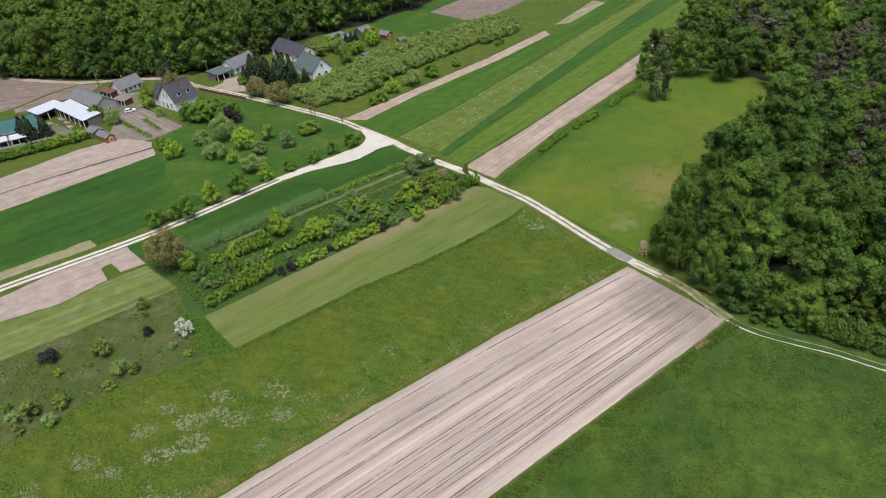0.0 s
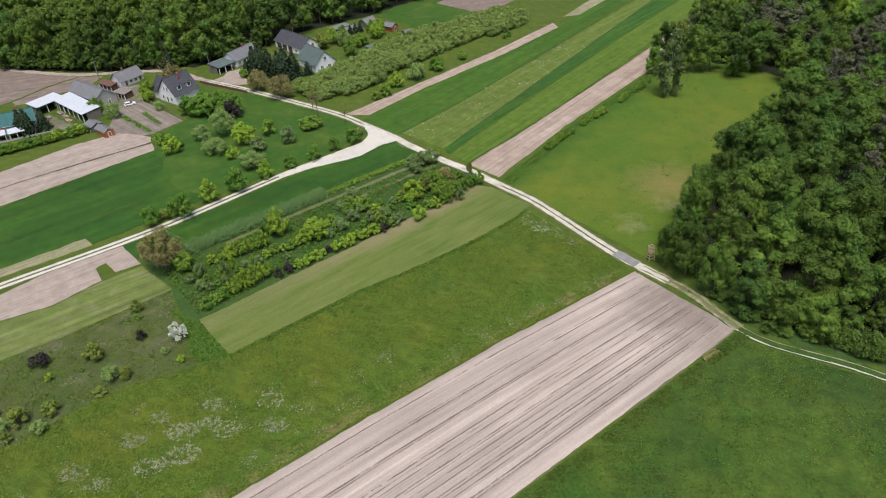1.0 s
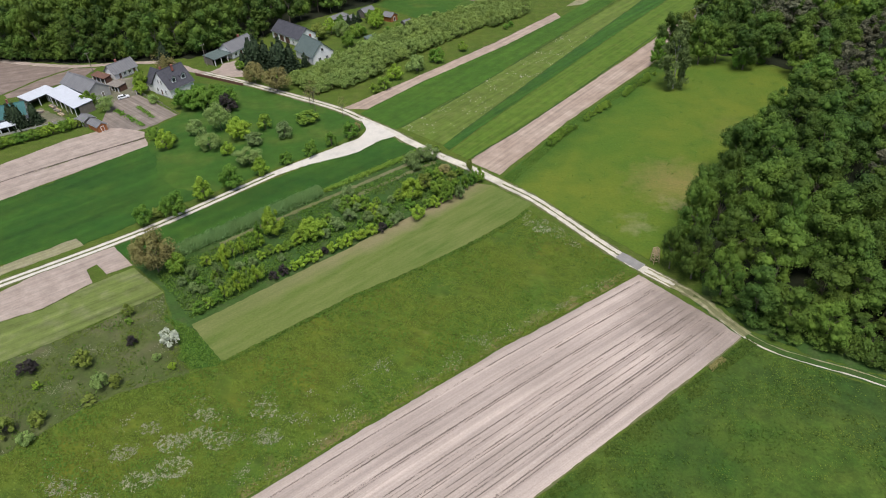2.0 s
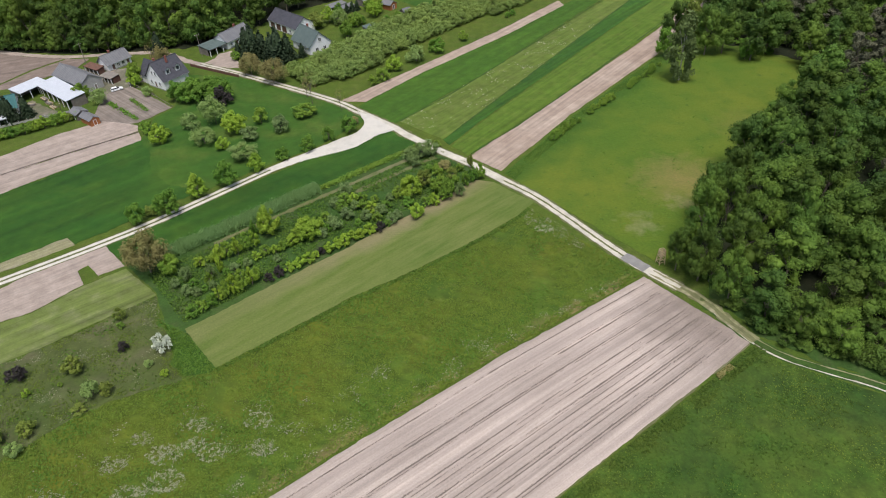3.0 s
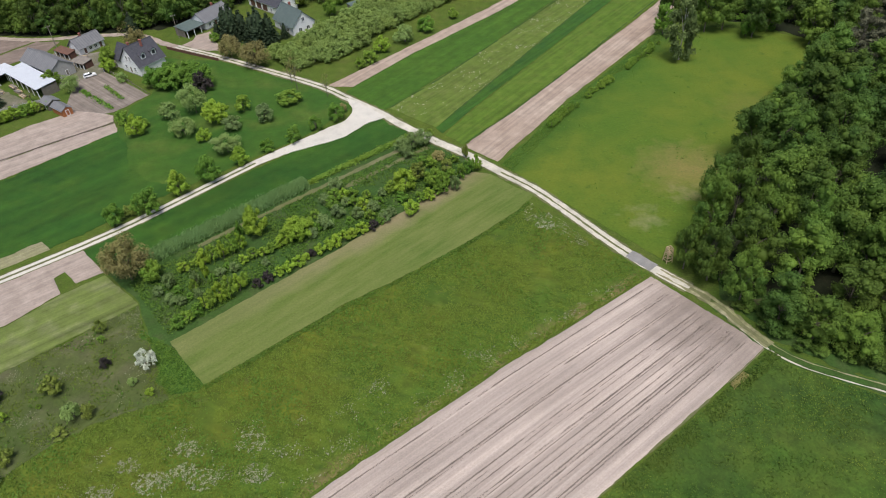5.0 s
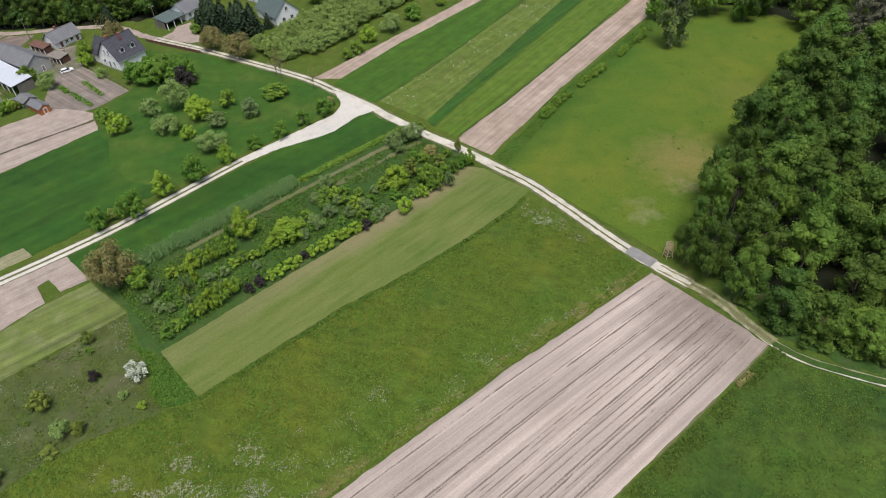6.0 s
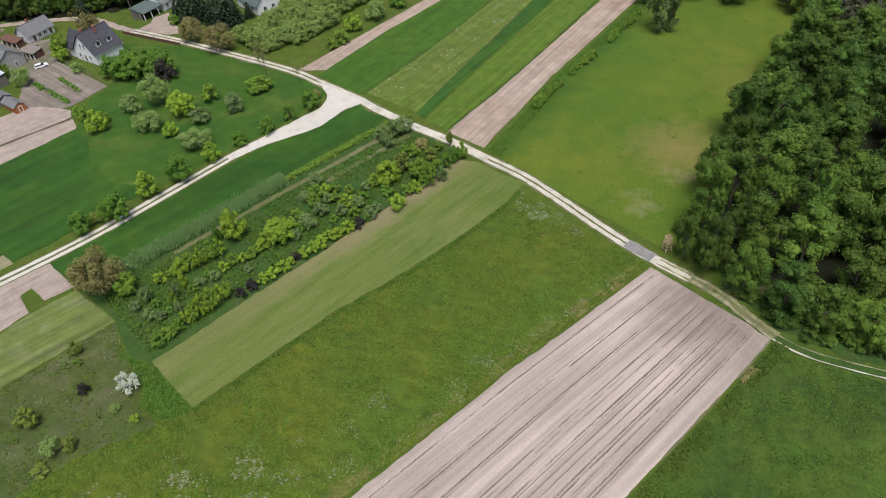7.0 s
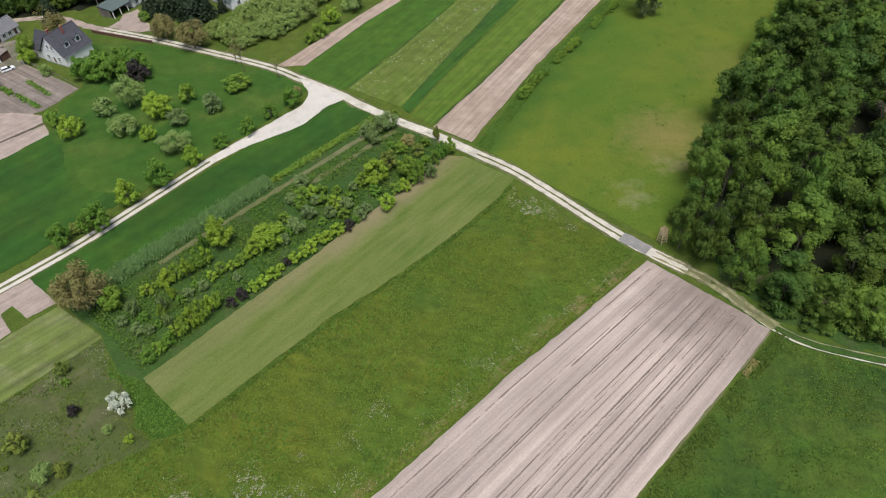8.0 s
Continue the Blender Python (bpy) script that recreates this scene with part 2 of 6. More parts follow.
def mown_material():
    """Short grass that has dried out along the foot of the bushes."""
    g = Graph("mown_grass")
    p = g.position()
    col = g.mix(g.noise(p, 0.05, 4), (0.100, 0.134, 0.026), (0.076, 0.118, 0.020))
    lines = g.noise(g.mapped(p, -43, (0.07, 0.45, 1)), 1.0, 5, 0.36, 0.66, 0.65)
    col = g.mix(g.math("MULTIPLY", lines, 0.7), col, (0.158, 0.172, 0.054))
    turned = g.node("ShaderNodeSeparateXYZ", Vector=g.mapped(p, -44.5))
    off = g.math("SUBTRACT", turned.outputs["Y"], 117.7)
    wave = g.math("MULTIPLY", g.math("SUBTRACT", g.noise(p, 0.12, 3), 0.5), 3.0)
    band = g.node("ShaderNodeMapRange", Value=g.math("ADD", off, wave))
    band.inputs["From Min"].default_value, band.inputs["From Max"].default_value = -4.6, -0.6
    reach = g.node("ShaderNodeMapRange", Value=turned.outputs["X"])
    reach.inputs["From Min"].default_value, reach.inputs["From Max"].default_value = 45.0, 90.0
    reach.inputs["To Min"].default_value = 0.2
    col = g.mix(g.math("MULTIPLY", g.math("MULTIPLY", band.outputs[0], reach.outputs[0]), 0.85), col, (0.215, 0.178, 0.10))
    grain = g.noise(p, 2.5, 4, 0.25, 0.75, 0.7)
    col = g.mix(1.0, col, g.grey(grain, 0.80, 1.20), "MULTIPLY")
    g.bump(grain, 0.3, 0.1)
    return g.done(col, 0.95)


def plough_material():
    """Dry sandy soil in long tilled bands; damp and trodden where the tractor turns."""
    g = Graph("ploughed_soil")
    p = g.position()
    col = g.mix(g.noise(p, 0.06, 4), (0.420, 0.346, 0.300), (0.358, 0.293, 0.252))
    uv = g.tree.nodes.new("ShaderNodeUVMap").outputs[0]
    wide = g.noise(g.mapped(uv, 0, (0.012, 0.55, 1)), 1.0, 3, 0.36, 0.64)
    thin = g.noise(g.mapped(uv, 0, (0.03, 2.6, 1)), 1.0, 3, 0.34, 0.66)
    hair = g.noise(g.mapped(uv, 0, (0.05, 7.0, 1)), 1.0, 3, 0.34, 0.66)
    col = g.mix(1.0, col, g.grey(wide, 0.82, 1.2), "MULTIPLY")
    col = g.mix(1.0, col, g.grey(thin, 0.90, 1.09), "MULTIPLY")
    col = g.mix(1.0, col, g.grey(hair, 0.95, 1.05), "MULTIPLY")
    away = g.node("ShaderNodeVectorMath", Vector=p)
    away.operation = "DISTANCE"
    away.inputs[1].default_value = (45.0, 115.0, 0.1)
    damp = g.node("ShaderNodeMapRange", Value=g.math("ADD", away.outputs["Value"], g.math("MULTIPLY", g.noise(p, 0.15, 4), 9.0)))
    damp.inputs["From Min"].default_value, damp.inputs["From Max"].default_value = 24.0, 9.0
    col = g.mix(g.math("MULTIPLY", damp.outputs[0], 0.7), col, (0.185, 0.148, 0.125))
    grain = g.noise(p, 3.5, 4, 0.25, 0.75, 0.7)
    col = g.mix(1.0, col, g.grey(grain, 0.85, 1.15), "MULTIPLY")
    g.bump(grain, 0.7, 0.12)
    return g.done(col, 0.95)


def pasture_material():
    """Grazed grass: darker along the sandy strip, yellow and trodden beside the wood."""
    g = Graph("grazed_pasture")
    p = g.position()
    col = g.mix(g.noise(p, 0.035, 4, 0.35, 0.65), (0.068, 0.12, 0.011), (0.108, 0.138, 0.014))
    col = g.mix(g.math("MULTIPLY", g.noise(p, 0.16, 4, 0.45, 0.75), 0.5), col, (0.042, 0.10, 0.010))
    turned = g.node("ShaderNodeSeparateXYZ", Vector=g.mapped(p, -53.9))
    rag = g.math("MULTIPLY", g.math("SUBTRACT", g.noise(p, 0.1, 4), 0.5), 7.0)
    band = g.node("ShaderNodeMapRange", Value=g.math("ADD", turned.outputs["Y"], rag))
    band.inputs["From Min"].default_value, band.inputs["From Max"].default_value = 84.0, 91.0
    col = g.mix(g.math("MULTIPLY", band.outputs[0], 0.75), col, (0.032, 0.085, 0.009))
    for place, near, far, tint, amount in (((50.0, 163.0, 0.0), 4.0, 18.0, (0.19, 0.155, 0.05), 0.8), ((36.5, 144.0, 0.0), 2.0, 8.0, (0.24, 0.22, 0.12), 0.55), ((48.0, 152.5, 0.0), 2.0, 8.0, (0.21, 0.19, 0.10), 0.5), ((75.0, 190.0, 0.0), 5.0, 16.0, (0.14, 0.14, 0.028), 0.6)):
        away = g.node("ShaderNodeVectorMath", Vector=p)
        away.operation = "DISTANCE"
        away.inputs[1].default_value = place
        spot = g.node("ShaderNodeMapRange", Value=g.math("ADD", away.outputs["Value"], g.math("MULTIPLY", g.noise(p, 0.3, 5), 7.0)))
        spot.inputs["From Min"].default_value, spot.inputs["From Max"].default_value = far, near
        col = g.mix(g.math("MULTIPLY", spot.outputs[0], amount), col, tint)
    tufty = g.noise(p, 0.45, 4, 0.62, 0.74)
    col = g.mix(g.math("MULTIPLY", tufty, 0.55), col, (0.03, 0.075, 0.009))
    grain = g.noise(p, 1.6, 4, 0.25, 0.75, 0.7)
    col = g.mix(1.0, col, g.grey(grain, 0.84, 1.16), "MULTIPLY")
    g.bump(grain, 0.6, 0.12)
    return g.done(col, 0.95)


def meadow_material():
    """Rough hay meadow: olive and yellow-green, fresher beside the ploughed land, dry and rusty at its very edge."""
    g = Graph("tussock_meadow")
    p = g.position()
    col = g.mix(g.noise(p, 0.055, 4, 0.36, 0.64), (0.110, 0.124, 0.012), (0.060, 0.102, 0.011))
    col = g.mix(g.math("MULTIPLY", g.noise(p, 0.2, 4, 0.46, 0.72), 0.5), col, (0.038, 0.086, 0.010))
    turned = g.node("ShaderNodeSeparateXYZ", Vector=g.mapped(p, -38.3))
    rag = g.math("MULTIPLY", g.math("SUBTRACT", g.noise(p, 0.13, 5), 0.5), 12.0)
    band = g.node("ShaderNodeMapRange", Value=g.math("ADD", turned.outputs["Y"], rag))
    band.inputs["From Min"].default_value, band.inputs["From Max"].default_value = 93.0, 82.0
    col = g.mix(g.math("MULTIPLY", band.outputs[0], 0.55), col, (0.052, 0.112, 0.013))
    pale = g.noise(p, 0.42, 5, 0.6, 0.78)
    col = g.mix(g.math("MULTIPLY", pale, 0.5), col, (0.150, 0.158, 0.055))
    rag = g.math("MULTIPLY", g.math("SUBTRACT", g.noise(p, 0.22, 5), 0.5), 4.5)
    rim = g.node("ShaderNodeMapRange", Value=g.math("ADD", turned.outputs["Y"], rag))
    rim.inputs["From Min"].default_value, rim.inputs["From Max"].default_value = 81.4, 77.8
    col = g.mix(g.math("MULTIPLY", rim.outputs[0], 0.7), col, (0.205, 0.155, 0.070))
    lump = g.noise(g.mapped(p, 20, (0.5, 1.0, 1)), 0.55, 4, 0.3, 0.7)
    col = g.mix(1.0, col, g.grey(lump, 0.70, 1.28), "MULTIPLY")
    grain = g.noise(p, 2.2, 4, 0.25, 0.75, 0.7)
    col = g.mix(1.0, col, g.grey(grain, 0.86, 1.14), "MULTIPLY")
    g.bump(g.math("ADD", grain, g.math("MULTIPLY", lump, 2.0)), 0.8, 0.15)
    return g.done(col, 0.95)


M["meadow"] = meadow_material()
M["mown"], M["plough"], M["pasture"] = mown_material(), plough_material(), pasture_material()


# ---- building helpers ----
def empty(name, m=None):
    ob = new(name)
    ob.empty_display_size = 0.5
    if m is not None:
        ob.matrix_world = m
    return ob


def finish(me, material):
    me.materials.append(material)
    return me


def part(name, bm, material, parent=None, label=""):
    """Links a bmesh, or a ready mesh, as one object under a thing."""
    if isinstance(bm, bmesh.types.BMesh):
        me = bpy.data.meshes.new(name)
        bm.to_mesh(me)
        bm.free()
        finish(me, material)
    else:
        me = bm
    ob = new(name, me)
    if parent is not None:
        ob.parent = parent
    return tagged(ob, label)


def array_mesh(name, verts, quads, material, tris=None):
    """A mesh from numpy arrays of corners, quads and triangles."""
    me = bpy.data.meshes.new(name)
    verts = np.asarray(verts, np.float32)
    quads = np.asarray(quads, np.int32).reshape(-1, 4)
    tris = np.zeros((0, 3), np.int32) if tris is None else np.asarray(tris, np.int32).reshape(-1, 3)
    me.vertices.add(len(verts))
    me.vertices.foreach_set("co", verts.ravel())
    me.loops.add(quads.size + tris.size)
    me.loops.foreach_set("vertex_index", np.concatenate([quads.ravel(), tris.ravel()]))
    me.polygons.add(len(quads) + len(tris))
    starts = np.concatenate([np.arange(len(quads)) * 4, quads.size + np.arange(len(tris)) * 3])
    me.polygons.foreach_set("loop_start", starts.astype(np.int32))
    me.update(calc_edges=True)
    return finish(me, material)


def box(bm, x0, y0, z0, x1, y1, z1, m=None):
    geo = bmesh.ops.create_cube(bm, size=1.0, matrix=Matrix.Translation(((x0 + x1) / 2, (y0 + y1) / 2, (z0 + z1) / 2)) @ Matrix.Diagonal((x1 - x0, y1 - y0, z1 - z0, 1)))
    if m is not None:
        bmesh.ops.transform(bm, matrix=m, verts=geo["verts"])
    return geo["verts"]


def beam(bm, a, b, r0, r1=None, sides=6):
    """A tapered round bar from a to b."""
    a, b = Vector(a), Vector(b)
    r1 = r0 if r1 is None else r1
    turn = (b - a).to_track_quat("Z", "Y").to_matrix().to_4x4()
    bmesh.ops.create_cone(bm, cap_ends=True, segments=sides, radius1=r0, radius2=r1, depth=(b - a).length,
                          matrix=Matrix.Translation((a + b) / 2) @ turn)


def smooth_line(pts, step=2.0):
    """A gliding line through the points, one place every step metres."""
    p = [Vector((x, y, 0)) for x, y in pts]
    p = [2 * p[0] - p[1]] + p + [2 * p[-1] - p[-2]]
    out = []
    for i in range(1, len(p) - 2):
        a, b, c, d = p[i - 1:i + 3]
        n = max(1, int((c - b).length / step))
        for k in range(n):
            t = k / n
            out.append(0.5 * (2 * b + (c - a) * t + (2 * a - 5 * b + 4 * c - d) * t * t + (3 * b - a - 3 * c + d) * t ** 3))
    out.append(p[-2])
    return out


def ribbon(name, pts, width, material, z, label, off=0.0, rough=0.25, gaps=0.0, kind="structure", seed=0.0, parent=None, wobble=9.0):
    """A strip of ground along a line, with uneven edges; gaps: how much of it is worn away."""
    line = smooth_line(pts, 0.8)
    bm = bmesh.new()
    last = None
    for i, c in enumerate(line):
        d = (line[min(i + 1, len(line) - 1)] - line[max(i - 1, 0)]).normalized()
        side = Vector((-d.y, d.x, 0))
        w = width * (1 + rough * noise.noise((c.x * 0.35, c.y * 0.35, seed)) + rough * noise.noise((c.x * 1.3, c.y * 1.3, seed + 5)))
        if gaps:
            w *= max(0.0, min(1.0, 0.75 + 2.2 * (noise.noise((c.x * 0.16, c.y * 0.16, seed + 9)) + 0.5 - gaps)))
        mid = c + side * (off + 0.25 * min(rough, wobble) * noise.noise((c.x * 0.5, c.y * 0.5, seed + 3)))
        row = [bm.verts.new((*(mid + side * s * w / 2).xy, z + dz)) for s, dz in ((1.06, -0.05), (1, 0), (-1, 0), (-1.06, -0.05))]
        if last and w > 0.05:
            for k in range(3):
                bm.faces.new((last[k], last[k + 1], row[k + 1], row[k]))
        last = row
    bmesh.ops.recalc_face_normals(bm, faces=bm.faces)
    ob = part(name, bm, material, parent)
    return tagged(ob, label, "track", "", kind) if parent is None else ob


def field(pts, material, z, label, rough=0.3, name="field"):
    """A piece of ground between corners, with slightly ragged edges and a low rim."""
    bm = bmesh.new()
    ring = []
    n = len(pts)
    for i in range(n):
        a, b = Vector((*pts[i], 0)), Vector((*pts[(i + 1) % n], 0))
        d = b - a
        side = Vector((-d.y, d.x, 0)).normalized()
        steps = max(1, int(d.length / 1.0))
        for k in range(steps):
            c = a + d * (k / steps)
            c = c + side * rough * (noise.noise((c.x * 0.3, c.y * 0.3, z * 50)) + 0.7 * noise.noise((c.x * 1.1, c.y * 1.1, z * 90)))
            ring.append(c)
    top = [bm.verts.new((c.x, c.y, z)) for c in ring]
    low = [bm.verts.new((c.x, c.y, -0.05)) for c in ring]
    bm.faces.new(top)
    for i in range(len(ring)):
        j = (i + 1) % len(ring)
        bm.faces.new((top[i], low[i], low[j], top[j]))
    bmesh.ops.triangulate(bm, faces=bm.faces)
    bmesh.ops.recalc_face_normals(bm, faces=bm.faces)
    return tagged(part(name, bm, material), label, "field", "", "structure")


def inside(x, y, pts):
    hit = False
    for i in range(len(pts)):
        (x0, y0), (x1, y1) = pts[i - 1], pts[i]
        if (y0 > y) != (y1 > y) and x < (x1 - x0) * (y - y0) / (y1 - y0) + x0:
            hit = not hit
    return hit


def scatter(pts, gap, seed, shake=0.4):
    """Places inside a piece of ground, about gap metres apart."""
    rnd = random.Random(seed)
    xs, ys = [p[0] for p in pts], [p[1] for p in pts]
    out = []
    y, row = min(ys), 0
    while y < max(ys):
        x = min(xs) + (row % 2) * gap / 2
        while x < max(xs):
            a, b = x + rnd.uniform(-shake, shake) * gap, y + rnd.uniform(-shake, shake) * gap
            if inside(a, b, pts):
                out.append((a, b))
            x += gap
        y += gap * 0.87
        row += 1
    return out


# ---- trees ----
def leaves(points, normals, size, rnd, long=1.0, wild=0.7, upright=0.0):
    """Small leaf clumps, four corners each, that lie about square to the normals."""
    n = len(points)
    nrm = normals + wild * rnd.normal(size=(n, 3))
    nrm /= np.linalg.norm(nrm, axis=1, keepdims=True)
    t = np.cross(nrm, rnd.normal(size=(n, 3)))
    t = t + np.array((0, 0, upright)) * 3
    t /= np.linalg.norm(t, axis=1, keepdims=True)
    b = np.cross(nrm, t)
    b /= np.linalg.norm(b, axis=1, keepdims=True) + 1e-6
    s = size * rnd.uniform(0.55, 1.25, (n, 1))
    t, b = t * s * long, b * s * 0.8
    bend = nrm * s * 0.25
    v = np.stack([points - t, points - b * 0.9 + bend, points + t, points + b * 0.9 - bend], 1).reshape(-1, 3)
    return v, np.arange(4 * n).reshape(-1, 4)


def ball(c, r, squash=1.0, rings=3, sides=6):
    v = [(0, 0, 1)]
    for i in range(1, rings + 1):
        a = math.pi * i / (rings + 1)
        v += [(math.sin(a) * math.cos(2 * math.pi * k / sides), math.sin(a) * math.sin(2 * math.pi * k / sides), math.cos(a)) for k in range(sides)]
    v.append((0, 0, -1))
    v = np.array(v) * (r, r, r * squash) + c
    q, t = [], []
    for k in range(sides):
        j = (k + 1) % sides
        t.append((0, 1 + k, 1 + j))
        for i in range(rings - 1):
            q.append((1 + i * sides + k, 1 + (i + 1) * sides + k, 1 + (i + 1) * sides + j, 1 + i * sides + j))
        t.append((1 + (rings - 1) * sides + k, len(v) - 1, 1 + (rings - 1) * sides + j))
    return v, np.array(q), np.array(t)


def crown_arrays(seed, radius, low, high, lobes, count, leaf, core=0.4, long=1.0, lobe=0.4, wild=0.5, subs=7, puffs=(0.32, 0.56), spread=(0.5, 0.86), solid=0.0):
    """A broad crown: uneven boughs, each of several puffs of small leaves, with hollows between them."""
    rnd = np.random.default_rng(seed)
    mid, tall = (low + high) / 2, (high - low) / 2
    V, Q, T, base = [], [], [], 0
    each = max(4, count // subs)
    for i in range(lobes):
        z = 1 - 1.8 * (i + 0.5) / lobes
        a = i * 2.39996 + rnd.uniform(-0.7, 0.7)
        s = math.sqrt(max(0.0, 1 - z * z))
        reach = rnd.uniform(*spread)
        c = np.array([math.cos(a) * s * radius * reach, math.sin(a) * s * radius * reach, mid + z * tall * (rnd.uniform(0.5, 0.8) if z < 0.6 else rnd.uniform(0.76, 0.9))])
        r = radius * lobe * rnd.uniform(0.6, 1.2)
        out = np.array([math.cos(a) * s, math.sin(a) * s, z + 0.35])
        for k in range(subs):
            d = rnd.normal(size=3) + out * 0.9
            d /= np.linalg.norm(d)
            puff = c + d * r * rnd.uniform(0.55, 0.9)
            e = rnd.normal(size=(each, 3))
            e[:, 2] = np.abs(e[:, 2]) * np.where(rnd.random(each) < 0.7, 1, -1)
            e /= np.linalg.norm(e, axis=1, keepdims=True)
            p = puff + e * r * rnd.uniform(*puffs) * rnd.uniform(0.8, 1.15, (each, 1))
            v, q = leaves(p, e + d * 0.4 + (0, 0, 0.35), leaf, rnd, long, wild)
            V.append(v); Q.append(q + base); base += len(v)
            if solid:
                v, q, t = ball(puff, r * (puffs[0] + puffs[1]) / 2 * solid, 0.95)
                v = v + rnd.normal(size=v.shape) * r * 0.05
                V.append(v); Q.append(q + base); T.append(t + base); base += len(v)
        if core:
            v, q, t = ball(c, r * core, 0.85)
            V.append(v); Q.append(q + base); T.append(t + base); base += len(v)
    return np.concatenate(V), np.concatenate(Q), (np.concatenate(T) if T else None)


def dome_arrays(seed, radius, low, high, boughs, puffs, count, leaf, bough=0.4, puff=0.42, long=1.25, wild=0.35, lopsided=0.2, droop=-0.35):
    """A broad crown of uneven boughs, each bearing rounded puffs of leaves, with deep gaps between them."""
    rnd = np.random.default_rng(seed)
    mid = low + (high - low) * 0.4
    phase = rnd.uniform(0, 6.28, 2)
    V, Q, T, base = [], [], [], 0
    for i in range(boughs):
        z = 1 - (1 - droop) * (i + 0.3) / boughs + rnd.uniform(-0.12, 0.12)
        z = max(droop, min(1.0, z))
        a = i * 2.39996 + rnd.uniform(-0.7, 0.7)
        s = math.sqrt(max(0.0, 1 - z * z))
        out = np.array([math.cos(a) * s, math.sin(a) * s, z])
        rb = radius * bough * rnd.uniform(0.62, 1.2)
        wide = radius * (1 + lopsided * math.sin(2 * a + phase[0]) + lopsided * 0.6 * math.sin(3 * a + phase[1])) * rnd.uniform(0.72, 1.05) - rb * 0.7
        rise = (high - mid if z > 0 else mid - low) * rnd.uniform(0.72, 1.06) - rb * 0.6
        c = np.array([0, 0, mid]) + out * (wide, wide, rise)
        v, q, t = ball(c, rb * 0.62, 0.85)
        V.append(v); Q.append(q + base); T.append(t + base); base += len(v)
        for k in range(puffs):
            d = rnd.normal(size=3) + out * 0.8 + (0, 0, 0.45)
            d /= np.linalg.norm(d)
            rp = rb * puff * rnd.uniform(0.65, 1.3)
            pc = c + d * (1, 1, 0.85) * (rb - rp * 0.45) * rnd.uniform(0.8, 1.12)
            e = rnd.normal(size=(count, 3)) + d * 0.75 + (0, 0, 0.25)
            e /= np.linalg.norm(e, axis=1, keepdims=True)
            p = pc + e * (1, 1, 0.85) * rp * rnd.uniform(0.6, 1.3, (count, 1))
            v, q = leaves(p, e + (0, 0, 0.25), leaf, rnd, long, wild)
            V.append(v); Q.append(q + base); base += len(v)
            v, q, t = ball(pc, rp * 0.6, 0.85, 2, 5)
            V.append(v); Q.append(q + base); T.append(t + base); base += len(v)
    return np.concatenate(V), np.concatenate(Q), np.concatenate(T)


def cone_arrays(seed, radius, low, high, tiers, count, leaf):
    """A conifer's crown: drooping whorls of twigs that grow shorter to the tip."""
    rnd = np.random.default_rng(seed)
    V, Q, T, base = [], [], [], 0
    for i in range(tiers):
        f = i / tiers
        z, r = low + (high - low) * f, radius * (1 - f) ** 0.85 + 0.15
        arms = max(5, int(11 * (1 - f) + 4))
        for k in range(arms):
            a = 2 * math.pi * (k + rnd.uniform(-0.25, 0.25)) / arms + i
            n = max(3, int(count * (1 - f) + 3))
            u = rnd.uniform(0.15, 1, n)
            reach = r * rnd.uniform(0.75, 1.1)
            p = np.stack([np.cos(a) * u * reach, np.sin(a) * u * reach, z - 0.35 * u * reach], 1) + rnd.normal(size=(n, 3)) * 0.12
            v, q = leaves(p, np.tile((math.cos(a) * 0.5, math.sin(a) * 0.5, 0.8), (n, 1)), leaf, rnd, 1.4, 0.5)
            V.append(v); Q.append(q + base); base += len(v)
    v, q, t = ball(np.array([0, 0, (low + high) / 2 - (high - low) * 0.08]), radius * 0.42, (high - low) * 0.45 / (radius * 0.42))
    V.append(v); Q.append(q + base); T.append(t + base)
    return np.concatenate(V), np.concatenate(Q), np.concatenate(T)


def trunk_mesh(seed, r, height, spread, limbs, bark, stems=1):
    """A tapered, slightly bent trunk that parts into limbs."""
    rnd = random.Random(seed)
    bm = bmesh.new()
    for s in range(stems):
        lean = Vector((rnd.uniform(-0.06, 0.06), rnd.uniform(-0.06, 0.06), 1)) if stems == 1 else Vector((rnd.uniform(-0.35, 0.35), rnd.uniform(-0.35, 0.35), 1))
        a = Vector((0, 0, -0.1))
        for k in range(3):
            b = a + lean * (height * 0.6 / 3) + Vector((rnd.uniform(-0.05, 0.05), rnd.uniform(-0.05, 0.05), 0)) * height * 0.3
            beam(bm, a, b, r * (1 - 0.18 * k), r * (0.82 - 0.18 * k), 7)
            a = b
        for k in range(limbs):
            t = 2 * math.pi * (k + rnd.uniform(-0.3, 0.3)) / limbs
            end = a + Vector((math.cos(t) * spread, math.sin(t) * spread, height * rnd.uniform(0.15, 0.35)))
            start = a - lean * height * rnd.uniform(0.0, 0.2)
            knee = start.lerp(end, 0.5) + Vector((0, 0, height * 0.05))
            beam(bm, start, knee, r * 0.42, r * 0.28, 5)
            beam(bm, knee, end, r * 0.28, r * 0.08, 5)
    me = bpy.data.meshes.new("trunk")
    bm.to_mesh(me)
    bm.free()
    return finish(me, bark)


def tree_kind(name, label, category, crown, trunk):
    """One tree at the origin, of a crown mesh and a trunk mesh; copies are planted from it."""
    ob = empty(name)
    part("trunk", trunk, None, ob)
    part("crown", crown, None, ob)
    return tagged(ob, label, category)


def crown(seed, material, *sizes, **more):
    v, q, t = crown_arrays(seed, *sizes, **more)
    return array_mesh("crown", v, q, material, t)


